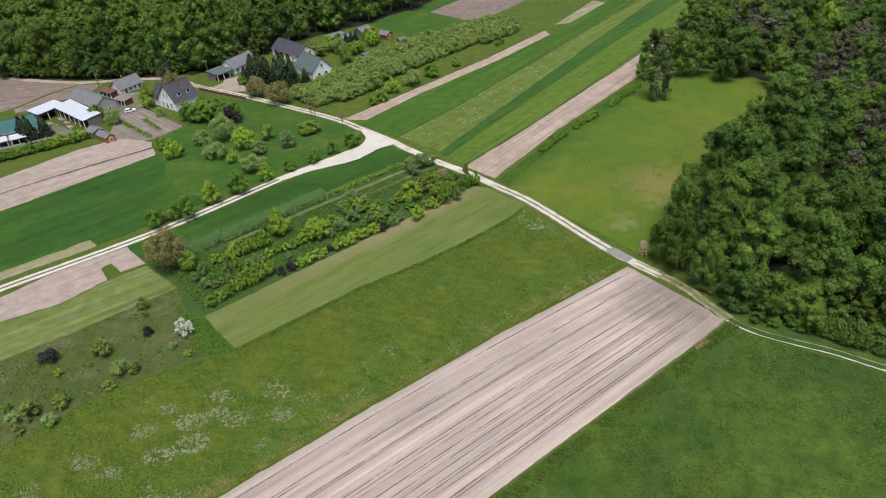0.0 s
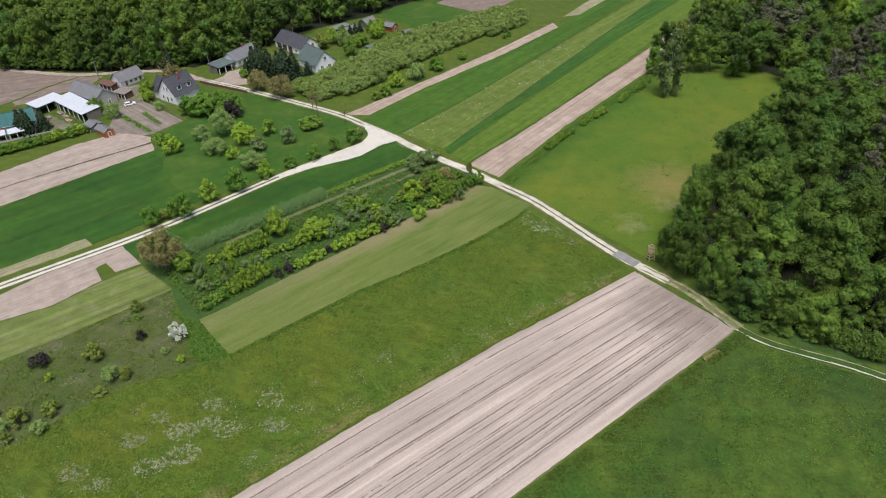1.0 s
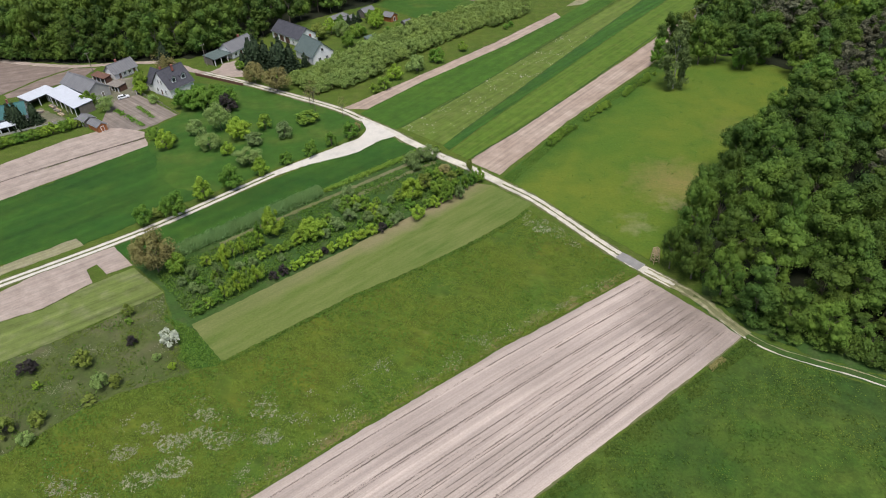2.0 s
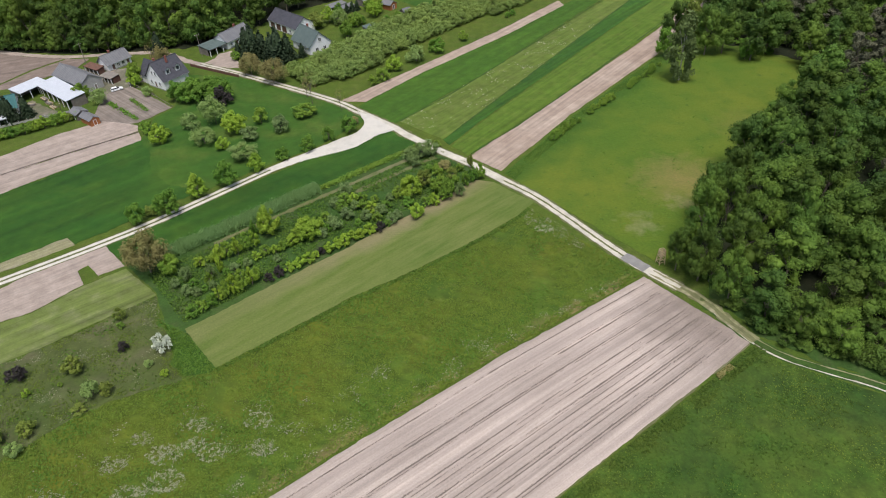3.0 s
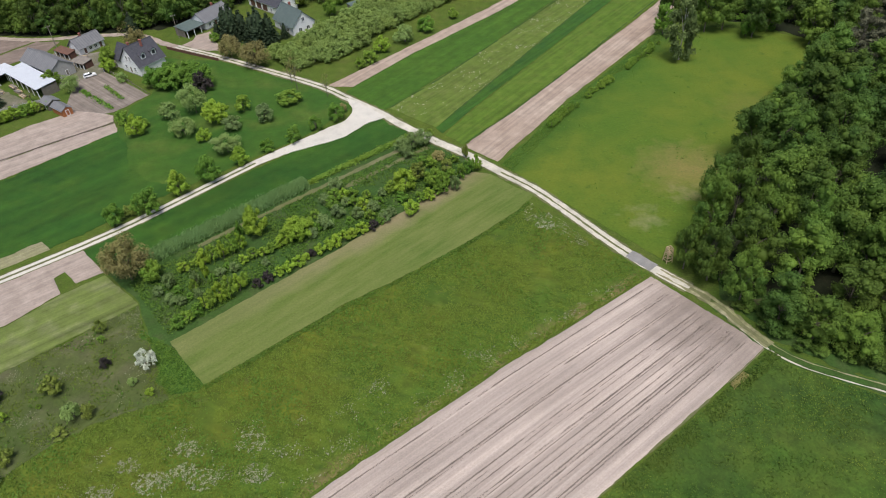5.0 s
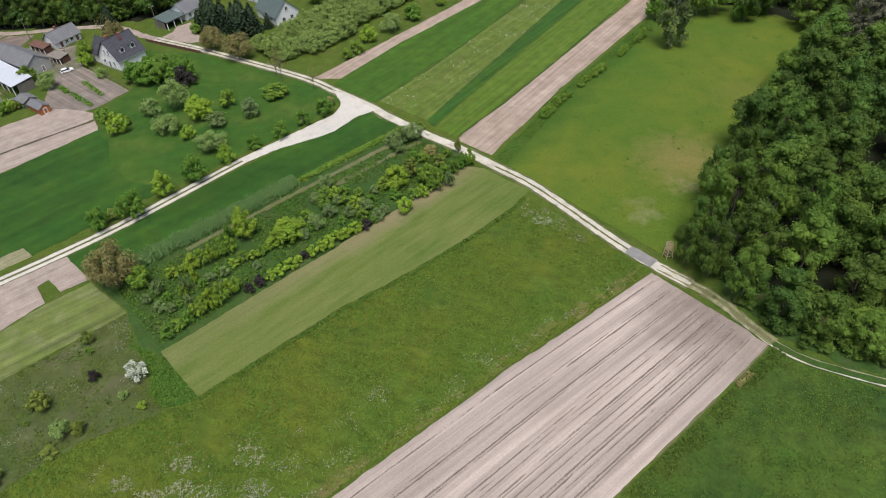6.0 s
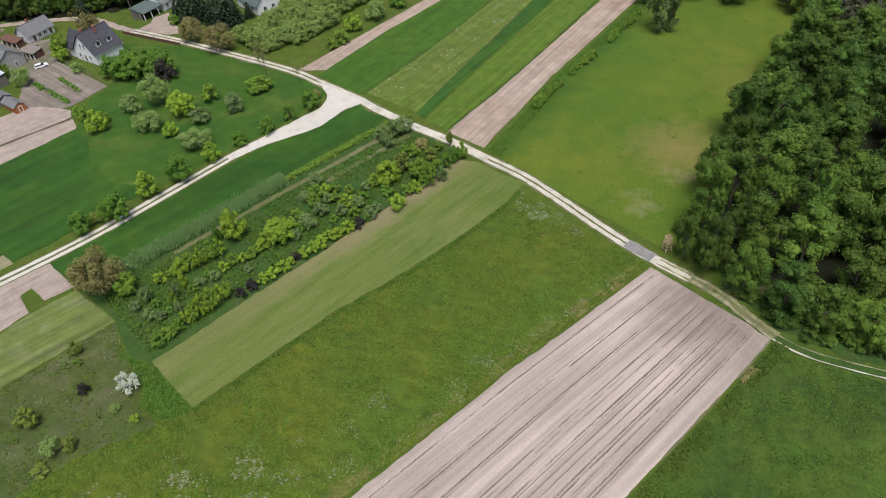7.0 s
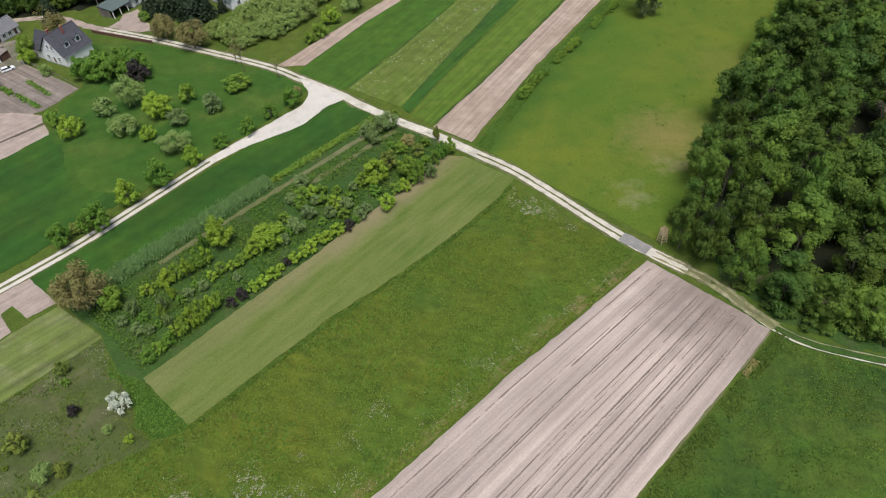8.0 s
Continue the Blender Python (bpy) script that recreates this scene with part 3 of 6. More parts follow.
def dome(seed, material, *sizes, **more):
    v, q, t = dome_arrays(seed, *sizes, **more)
    return array_mesh("crown", v, q, material, t)


KINDS = {}
USED = set()


SIZE = {"fruit trees on the lawn": 0.96, "round trees beside the white track": 1.12, "bushes of the planted strip": 0.92, "spruces round the farms": 1.25, "hedge bushes beside the farmyard": 1.2, "undergrowth of the wood": 1.15, "trees of the dense orchard": 1.15, "bushes at the orchard's edge": 1.3, "low bushes along the pasture": 1.15}


def plant(key, x, y, scale=1.0, tall=1.0, turn=None, group="", label=""):
    """Plants one tree or shrub of a kind; its first planting is the model itself."""
    turn = (x * 37.3 + y * 91.7) % 360 if turn is None else turn
    scale *= SIZE.get(group, 1.0)
    m = pose(x, y, 0, 0, 0, turn)
    ob = KINDS[key]
    if key in USED:
        ob = copy_thing(ob, m @ Matrix.Diagonal((scale / ob.scale.x, scale / ob.scale.y, scale * tall / ob.scale.z, 1)))
    else:
        ob.matrix_world = m @ Matrix.Diagonal((scale, scale, scale * tall, 1))
        USED.add(key)
    return tagged(ob, label, "", group)


for i in range(5):
    KINDS[f"oak{i}"] = tree_kind("oak_tree", "tall oak with a broad green leafy crown at the wood's edge", "tree",
                                 dome(10 + i, M["oak"], 4.6, 0.6, 12.0 + 0.7 * i, 13 + i, 7, 54, 0.15, bough=0.45 - 0.015 * i, puff=0.62, wild=0.42, droop=-0.7), trunk_mesh(i, 0.3, 9, 2.2, 5, M["bark"]))
for i in range(4):
    KINDS[f"wood{i}"] = tree_kind("woodland_tree", "dark green broadleaved tree in a dense wood", "tree",
                                  dome(30 + i, M["wood"], 4.8, 0.4, 13.4 + 0.9 * i, 13 + i, 6, 34, 0.21, bough=0.45 - 0.015 * i, puff=0.62, wild=0.42, droop=-0.8), trunk_mesh(20 + i, 0.28, 10, 2.2, 4, M["bark"]))
for i in range(3):
    KINDS[f"pine{i}"] = tree_kind("pine_tree", "grey-green pine with a thin open crown in a wood", "tree",
                                  dome(40 + i, M["pine"], 3.2, 4.0, 14.0 + i, 13, 7, 26, 0.17, bough=0.36, puff=0.5, long=1.9, wild=0.8, droop=-0.8), trunk_mesh(40 + i, 0.22, 13, 1.6, 5, M["bark"]))
for i in range(2):
    KINDS[f"birch{i}"] = tree_kind("birch_tree", "grey-green birch with hanging twigs beside a pasture", "tree",
                                   crown(50 + i, M["birch"], 3.4, -1.2, 12.5, 30, 150, 0.2, core=0.35, long=2.0, subs=9, puffs=(0.25, 0.5), wild=0.9), trunk_mesh(50 + i, 0.2, 11, 1.5, 5, M["bark_white"]))
for i in range(2):
    KINDS[f"spruce{i}"] = tree_kind("spruce_tree", "dark green spruce with drooping branches beside a house", "tree",
                                    (lambda a: array_mesh("crown", a[0], a[1], M["spruce"], a[2]))(cone_arrays(60 + i, 3.3, 0.5, 8.8, 14, 18, 0.3)), trunk_mesh(60 + i, 0.16, 11, 0.3, 2, M["bark"]))
SMALL = {
    "bright": ("shrub", "bright yellow-green leafy bush in a planted row", M["bright"]),
    "shrub": ("shrub", "green leafy bush in a planted strip", M["shrub"]),
    "grey": ("fruit_tree", "small grey-green blossoming fruit tree on grass", M["grey"]),
    "under": ("shrub", "dark green undergrowth bush", M["wood"]),
    "sage": ("shrub", "grey-green leafy bush in a planted strip", M["sage"]),
    "deep": ("shrub", "dark green dense rounded bush on grass", M["dark"]),
    "orchard": ("orchard_tree", "olive-green low fruit tree in a dense orchard row", M["orchard"]),
    "purple": ("shrub", "dark purple-leaved bush in a planted row", M["purple"]),
    "copper": ("copper_tree", "reddish-brown thin-leaved spreading tree beside the track", M["copper"]),
    "olive": ("shrub", "yellowish olive bush on dry scrub land", M["olive"]),
}
for n, (key, (name, label, leaf)) in enumerate(SMALL.items()):
    for i in range(3):
        if key in ("grey", "copper", "orchard", "sage", "under"):
            leafage = crown(100 + 10 * n + i, leaf, 1.5, 0.15, 2.7 + 0.2 * i, 11 + i, 150, 0.11, subs=10, puffs=(0.35, 0.62), wild=0.55, core=0.35, long=1.7, lobe=0.5)
        else:
            leafage = dome(100 + 10 * n + i, leaf, 1.5, 0.05, 2.75 + 0.15 * i, 13 + i, 5, 26, 0.085, bough=0.4, puff=0.52, long=1.5, wild=0.55, lopsided=0.08, droop=-0.75)
        KINDS[f"{key}{i}"] = tree_kind(name, label, "tree" if "tree" in name else "bush", leafage, trunk_mesh(100 + 10 * n + i, 0.07, 2.2, 0.6, 4, M["bark"], 3))
LARGE = {
    "copper_big": ("copper_tree", "reddish-brown thin-leaved spreading tree", M["copper"], 0.45),
    "bright_big": ("broadleaf_tree", "bright yellow-green leafy tree", M["bright"], 0.45),
    "shrub_big": ("broadleaf_tree", "green spreading leafy tree", M["shrub"], 0.45),
    "deep_big": ("broadleaf_tree", "dark green dense rounded tree", M["dark"], 0.5),
    "olive_big": ("broadleaf_tree", "pale yellow-green willow with a broad crown", M["olive"], 0.4),
    "grey_big": ("fruit_tree", "grey-green spreading fruit tree in blossom", M["grey"], 0.4),
}
for n, (key, (name, label, leaf, core)) in enumerate(LARGE.items()):
    for i in range(2):
        if key in ("copper_big", "grey_big"):
            leafage = crown(400 + 10 * n + i, leaf, 3.0, 0.7, 5.6 + 0.4 * i, 18 + 2 * i, 360, 0.1, core=core, long=1.6, lobe=0.46, wild=0.55, subs=7, puffs=(0.35, 0.62))
        else:
            leafage = dome(400 + 10 * n + i, leaf, 3.0, 0.35, 5.6 + 0.4 * i, 18 + i, 6, 34, 0.115, bough=0.36, puff=0.52, long=1.5, wild=0.5, lopsided=0.07, droop=-0.75)
        KINDS[f"{key}{i}"] = tree_kind(name, label, "tree", leafage, trunk_mesh(400 + 10 * n + i, 0.15, 4.0, 1.2, 6, M["bark"]))
for i in range(2):
    KINDS[f"bare{i}"] = tree_kind("bare_tree", "thin brownish tree with hardly any leaves", "tree",
                                  crown(470 + i, M["copper"], 2.0, 1.2, 4.6, 12, 30, 0.07, core=0.0, long=1.6, lobe=0.5, wild=0.9, subs=8, puffs=(0.2, 0.6)), trunk_mesh(470 + i, 0.1, 4.2, 1.5, 11, M["bark"]))
KINDS["blossom0"] = tree_kind("blossoming_bush", "white-flowering hawthorn bush on green grass", "bush",
                              crown(210, M["blossom"], 1.5, 0.15, 2.8, 12, 80, 0.11, core=0.3, subs=13, wild=1.2, long=2.0, puffs=(0.15, 0.4)), trunk_mesh(210, 0.06, 2.0, 0.6, 4, M["bark"], 3))

# ---- ground ----
bm = bmesh.new()
bmesh.ops.create_grid(bm, x_segments=40, y_segments=40, size=2500)
tagged(part("ground", bm, M["ground"]), "grassy farmland with uneven green and yellowish growth", "ground", "", "structure")

FLOOR_EAST = [(45.5, 130), (51, 142), (63, 162), (81, 190), (106, 223), (108, 231), (92, 246), (78, 254), (82, 280), (94, 302), (118, 336), (160, 400), (300, 400), (300, 20), (120, 74), (92, 86), (79, 96), (69, 102), (63, 105.5), (58.5, 110), (56, 116), (50.5, 122)]
FLOOR_WEST = [(-340, 280), (-260, 270), (-198, 267), (-158, 261.5), (-132, 262), (-114, 263), (-94, 282), (-80, 303), (-54, 323), (-24, 356), (10, 430), (-340, 450)]
MEADOW = [(11.3, 151.6), (16.5, 144.5), (34, 126), (2.4, 102.6), (-21.3, 83.7), (-42.1, 66.2), (-100, 17), (-140, 20), (-130, 45), (-95, 68), (-79.5, 79), (-71.1, 88.4), (-65.8, 92), (-55, 97), (-49.4, 99.8), (-44.9, 103.6), (-36.2, 111.0), (-26.6, 119.3), (-16.1, 126.5), (-4.6, 135.6), (1.5, 140.8), (8.8, 147.8)]
WASTE = [(-120, 78), (-96.6, 96.5), (-85.9, 105.5), (-68.9, 120.2), (-64.9, 112.9), (-60.4, 107.9), (-58, 101), (-55, 97.6), (-65.8, 92.6), (-71.1, 89), (-79.5, 79.6), (-98, 64)]
HEDGE = [(-69, 121), (-79.5, 130.2), (-82, 133), (-73, 138.5), (-44.4, 161.5), (-18.3, 184), (-2.2, 173.5), (-0.8, 164), (-57.5, 108.5), (-64, 112)]
SOUTH = [(1.4, 65.2), (49.9, 105.2), (54, 101.2), (59.6, 98.2), (73.6, 91), (140, 66), (140, -40), (-60, -40), (-72, 4)]
# the two wood floors carry the shade under the trees in their colour
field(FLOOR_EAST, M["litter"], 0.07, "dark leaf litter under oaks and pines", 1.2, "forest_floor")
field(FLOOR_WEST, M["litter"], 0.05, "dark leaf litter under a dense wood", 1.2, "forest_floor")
field(MEADOW, M["meadow"], 0.03, "rough meadow of tussocky yellow-green grass")
field(SOUTH, M["south"], 0.03, "dark green grass field beside ploughed land")
field(WASTE, M["waste"], 0.042, "dry scrubby waste land with brownish grass", 1.5)
field(HEDGE, M["hedge_floor"], 0.03, "grassy strip planted with rows of bushes")
field([(-49.2, 99.9), (-58.9, 110.2), (-30.6, 136.2), (-1.0, 164.4), (3, 163), (12.8, 153.8), (11.3, 151.9), (8.8, 148.1), (1.5, 141.1), (-4.6, 135.9), (-16.1, 126.8), (-26.6, 119.6), (-36.2, 111.3), (-44.9, 103.9)], M["mown"], 0.05, "short mown pale green grass strip")
field([(-88, 137.6), (-80.8, 145.6), (-68, 157.6), (-48.5, 176), (-41.5, 179.3), (-37.2, 181.5), (-32.4, 186.4), (-29.4, 190.2), (-26.4, 191.6), (-18.3, 184.4), (-43.2, 160.4), (-70.4, 137.2), (-82, 132.5)], M["wheat"], 0.07, "dark green young cereal field beside a white track")
field([(-175, 110), (-132.4, 156.6), (-101.3, 189.9), (-95, 181), (-91, 172), (-83, 165), (-74, 161), (-96, 139), (-116, 129), (-150, 104)], M["wheat"], 0.07, "dark green young cereal field north of a track", 1.0)
field([(-101.3, 190.2), (-103, 205), (-99, 211), (-104, 238), (-85, 234.5), (-57, 217.5), (-45.5, 210), (-38, 203.5), (-35.6, 199), (-37, 196), (-43.5, 188), (-48, 182.5), (-73, 161), (-82, 157), (-96, 168), (-106, 186)], M["lawn"], 0.045, "green orchard lawn with scattered fruit trees")
field([(-138.6, 166.4), (-120.8, 182.2), (-103.9, 195), (-101.3, 189.9), (-132.8, 157.2), (-180, 106), (-190, 114)], M["soil"], 0.08, "bare sandy ploughed strip")
field([(-139.2, 167.8), (-145, 176.5), (-129.6, 195.2), (-119.3, 203.2), (-111, 201.4), (-106.2, 199.4), (-104.6, 195.8), (-121.2, 183.0), (-190, 116), (-200, 124)], M["soil"], 0.08, "bare sandy ploughed strip beside a hedge")
field([(-128, 222.7), (-121, 229.2), (-99.8, 211.5), (-107, 201.6), (-118, 198), (-123, 203)], M["garden"], 0.075, "sandy kitchen garden with low plant beds")
field([(-115.6, 127.8), (-99.4, 141.6), (-96.1, 138.6), (-113.6, 124.6), (-160, 89), (-164, 92)], M["dry"], 0.08, "strip of dry straw-coloured stubble beside a track")
field([(-109.2, 118.4), (-99.7, 130), (-88.2, 137.9), (-80.3, 130.5), (-85, 127.2), (-89.2, 131), (-90.6, 129), (-87, 124.2), (-94.1, 115.4), (-104.7, 109.4), (-150, 74), (-156, 80)], M["soil"], 0.08, "bare sandy soil beside a track")
field([(-104.5, 109.2), (-94, 115.2), (-86.7, 123.7), (-79.7, 129.6), (-68.9, 120.4), (-85.9, 105.7), (-97.1, 97.3), (-140, 62), (-150, 73)], M["pale_grass"], 0.06, "pale mown hay strip beside bare soil")
field([(-45.2, 212.8), (-24.8, 235.3), (4.8, 269), (31.6, 303.3), (33.3, 297.4), (9.3, 266.3), (-20.5, 233.1), (-36.8, 211.8)], M["soil_far"], 0.08, "bare sandy strip between orchard and cereals")
field([(-38.4, 208.6), (-36.8, 211.6), (-20.5, 232.9), (9.3, 266.1), (33.1, 297.2), (68.5, 350), (100, 396), (112, 396), (79.3, 348.4), (0, 230.3), (-24.6, 198), (-26.2, 196.6)], M["wheat_far"], 0.07, "green cereal strip running to the horizon")
field([(-24.4, 197.6), (0.4, 230), (77.7, 340.5), (117, 396), (132, 396), (87.3, 344), (25.3, 244.6), (-10.9, 186.2)], M["stripe"], 0.06, "pale green cereal strip")
field([(-10.7, 185.8), (25.5, 244.2), (87.5, 343.6), (134, 396), (146, 396), (97.8, 340), (56.5, 281), (-1.2, 195.3), (-8.9, 182.9)], M["stripe_dark"], 0.07, "dark green cereal strip")
field([(-8.4, 182.2), (-0.9, 194.8), (56.8, 280.5), (98.5, 339), (150, 396), (158, 396), (98.2, 317), (59.4, 260), (22, 209.2), (-3.6, 177)], M["stripe_fresh"], 0.06, "fresh green cereal strip beside bare soil")
field([(-3.4, 176), (22.1, 208.5), (59.6, 259), (98.4, 316), (158, 394), (166, 394), (84, 285), (74, 270), (60, 243), (26.6, 200), (5.1, 168.4)], M["soil_far"], 0.075, "bare sandy tilled strip curving to a wood")
field([(5.8, 167.1), (27, 199), (60.4, 242), (72, 247), (95, 240), (108, 230), (108, 226), (78, 190), (48, 141), (40, 131), (37.2, 130)], M["pasture"], 0.05, "yellow-green pasture along the edge of a wood")
field([(-199.5, 268), (-177, 260.4), (-157, 256.8), (-159.6, 256.6), (-167.4, 246.2), (-174, 231.4), (-230, 190), (-250, 250)], M["soil_brown"], 0.07, "brown ploughed field beside a dirt road")
field([(-21.6, 341.2), (-2, 323.5), (8, 329), (24, 352), (52, 395), (20, 400)], M["soil_brown"], 0.06, "brown ploughed field beyond an orchard")
field([(-47.6, 322.8), (-25, 300), (-2, 322.9), (-21.6, 341.2), (20, 400), (-30, 400)], M["lawn"], 0.045, "dull green grass field beside a wood")
field([(37, 312), (45, 314), (66, 345), (60, 350)], M["dry"], 0.065, "pale trodden grass patch between fields")

ribbon("field_edge", [(-180, 125.8), (-138.9, 167.0), (-121, 182.6), (-104.4, 195.4)], 0.55, M["mud"], 0.095, "dark furrow between two bare strips", rough=0.5, gaps=0.1)
LUSH = [(-66, 113), (-58, 108.8), (-49.4, 99.6), (-55, 97.8), (-58, 101), (-60.4, 107.6)]
field(LUSH, M["lawn"], 0.045, "lush dark green grass beside a mown strip", 1.0)

ribbon("trail", [(-84, 74), (-79.5, 79.6), (-71.1, 88.8), (-65.8, 92.6), (-60, 95), (-55, 97.4)], 1.0, M["waste"], 0.07, "faint brown trail along the waste land", rough=1.0, gaps=0.5)
# bank in dark hedge grass, so the wood's shade sits in its colour
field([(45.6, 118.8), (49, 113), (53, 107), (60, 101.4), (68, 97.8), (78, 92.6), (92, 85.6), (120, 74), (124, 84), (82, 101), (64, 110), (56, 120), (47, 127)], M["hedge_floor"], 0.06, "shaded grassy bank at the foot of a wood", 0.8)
field([(-158.2, 256.4), (-166, 245.8), (-172.2, 232), (-169.5, 229), (-163.8, 231.5), (-157.5, 239.5), (-150, 246), (-149, 256)], M["soil_brown"], 0.075, "narrow brown ploughed strip beside a barn")

# ---- big ploughed field: ridged soil with tractor furrows ----
LEFT = [(34.0, 125.4), (2.4, 101.8), (-21.3, 82.9), (-42.1, 65.4), (-72, 40.6), (-100, 17)]
RIGHT = [(50.0, 106.6), (43.2, 100.6), (0.5, 65.0), (-72, 4.2)]


def along(line, d):
    for a, b in zip(line, line[1:]):
        a, b = Vector((*a, 0)), Vector((*b, 0))
        if d <= (b - a).length:
            return a.lerp(b, d / (b - a).length)
        d -= (b - a).length
    return b


def field_place(s, d):
    """A place in the big field: s across from 0 to 1, d metres from the track's end."""
    return along(LEFT, d).lerp(along(RIGHT, d), s)


across, lengths = 240, 200
V, Q = [], []
for j in range(lengths + 1):
    for i in range(across + 1):
        s, d = i / across, 158.0 * j / lengths
        p = field_place(s, d)
        edge = noise.noise((p.x * 0.25, p.y * 0.25, 3.0)) * 0.12 + noise.noise((p.x * 0.9, p.y * 0.9, 4.0)) * 0.16
        if i == 0:
            p = p + Vector((-0.62, 0.78, 0)) * (edge + 0.55 * noise.noise((d * 0.07, 1.0, 6.0)) + 0.3 * noise.noise((d * 0.35, 1.0, 7.0)))
        if i == across:
            p = p + Vector((-0.62, 0.78, 0)) * edge
        if j == 0:
            p = p + Vector((0.78, 0.62, 0)) * edge * 1.5
        h = 0.03 * noise.noise((s * 40, d * 0.03, 0)) + 0.012 * noise.noise((s * 110, d * 0.05, 5)) + 0.015 * noise.noise((p.x * 0.8, p.y * 0.8, 2))
        rim = min(i, across - i, j) == 0
        V.append((p.x, p.y, -0.03 if rim else 0.09 + h))
        if i < across and j < lengths:
            k = j * (across + 1) + i
            Q.append((k, k + 1, k + across + 2, k + across + 1))
soil_mesh = array_mesh("ploughed_field", V, Q, M["plough"])
layer = soil_mesh.uv_layers.new(name="tilling")
corner = np.zeros(len(soil_mesh.loops), np.int32)
soil_mesh.loops.foreach_get("vertex_index", corner)
layer.data.foreach_set("uv", np.stack([(corner // (across + 1)) * 158.0 / lengths, (corner % (across + 1)) * 25.0 / across], 1).astype(np.float32).ravel())
plough = part("ploughed_field", soil_mesh, None)
tagged(plough, "bare sandy ploughed field with dark tractor furrows", "field", "", "structure")
clods = np.random.default_rng(91)
M["clod"] = ground_material("damp_clods", (0.172, 0.140, 0.120), (0.215, 0.177, 0.150), (0.138, 0.112, 0.096), fine=5, spread=0.5)
for i, (s, w) in enumerate(((0.072, 0.2), (0.205, 0.1), (0.226, 0.22), (0.335, 0.2), (0.352, 0.1), (0.475, 0.2), (0.50, 0.1), (0.53, 0.12), (0.592, 0.22), (0.61, 0.1), (0.65, 0.14), (0.69, 0.14), (0.745, 0.2), (0.765, 0.2), (0.80, 0.12), (0.865, 0.24), (0.885, 0.14))):
    line = [tuple(field_place(s, d).xy) for d in range(3, 156, 6)]
    row_ob = ribbon("furrow", line, w * 0.85, M["clod"], 0.15, "", 0.0, 0.7, 0.52, seed=i * 7.0, parent=plough, wobble=0.15)
    spots = []
    for d in np.arange(2.0, 155.0, 0.12):
        if noise.noise((d * 0.05, i * 3.7, 1)) + 0.6 * noise.noise((d * 0.6, i * 3.7, 2)) > -0.22 + clods.uniform(-0.2, 0.2):
            p = field_place(s, d)
            spots.append((p.x + clods.normal() * w * 0.32, p.y + clods.normal() * w * 0.32, 0.16))
    va, qa = leaves(np.array(spots), np.tile((0, 0, 1.0), (len(spots), 1)), 0.04 + 0.32 * w, clods, 1.4, 0.45)
    part("clods", array_mesh("clods", va, qa, M["clod"]), None, row_ob)

ribbon("field_fringe", [tuple(field_place(1.005, d).xy) for d in range(1, 150, 8)], 0.4, M["verge"], 0.11, "ragged grass fringe of the ploughed field", rough=0.5, gaps=0.5, seed=37.0)

# ---- tracks ----
ROAD_A = [(-102.9, 247), (-86.6, 238), (-69.1, 227.3), (-56.2, 219.2), (-45.1, 211.6), (-37.2, 204.4), (-27.1, 195.3), (-21.2, 188.9), (-12.2, 180.3), (-2.1, 171.5), (5.7, 163.6), (13, 156.3), (20.1, 146.9), (26.6, 137.6), (32.1, 130.4), (36.3, 125.8), (40.4, 121.6)]
ROAD_C = [(44.2, 117.6), (47.2, 111.8), (50.6, 106.4), (54.5, 102.6), (60, 99.7), (67, 96.4), (74, 92.2), (90, 84), (120, 72)]
ROAD_B = [(-180, 66), (-150, 90), (-111.5, 121.5), (-101.9, 129.2), (-91.5, 137.5), (-80.6, 147), (-69.1, 158.8), (-56.3, 172), (-47.6, 179.6), (-41.5, 183.5), (-36, 189)]
ribbon("road", ROAD_A, 3.3, M["verge"], 0.10, "worn verge of a pale sand track", rough=0.3)
ribbon("road", ROAD_A, 0.95, M["rut"], 0.125, "pale sandy wheel rut of a farm track", off=0.75, rough=0.3, seed=1.0)
ribbon("road", ROAD_A, 0.95, M["rut"], 0.125, "pale sandy wheel rut of a farm track", off=-0.75, rough=0.3, seed=2.0)
ribbon("road", ROAD_A[5:11], 0.9, M["rut"], 0.12, "pale sandy crown of a farm track", rough=0.6, gaps=0.3, seed=4.0)
ribbon("road", ROAD_A[14:], 1.0, M["rut"], 0.12, "pale sandy crown of a farm track", rough=0.6, gaps=0.2, seed=8.0)
ribbon("road", [(30.8, 132.2), (34.9, 127.6)], 2.6, M["asphalt"], 0.14, "grey culvert slab across a farm track", rough=0.15)
ribbon("road", ROAD_B, 3.2, M["verge"], 0.10, "dull grassy verge of a white farm track", rough=0.2)
ribbon("road", ROAD_B, 0.95, M["gravel"], 0.125, "white gravel wheel rut of a farm track", off=0.85, rough=0.2, seed=1.0)
ribbon("road", ROAD_B, 0.95, M["gravel"], 0.125, "white gravel wheel rut of a farm track", off=-0.85, rough=0.2, seed=2.0)
ribbon("road", ROAD_C, 2.4, M["hedge_floor"], 0.09, "worn grassy verge of a narrow track", rough=0.4)
ribbon("road", ROAD_C, 0.3, M["dry"], 0.12, "narrow pale wheel rut along a wood", off=0.75, rough=0.5, seed=5.0, gaps=0.3)
ribbon("road", ROAD_C, 0.32, M["rut"], 0.12, "narrow pale wheel rut along a wood", off=-0.8, rough=0.5, seed=6.0, gaps=0.25)
ribbon("road", [(43.6, 118.4), (46.5, 117.2), (51, 117.2), (58, 119)], 1.3, M["waste"], 0.117, "faint track entering the wood", rough=0.5)
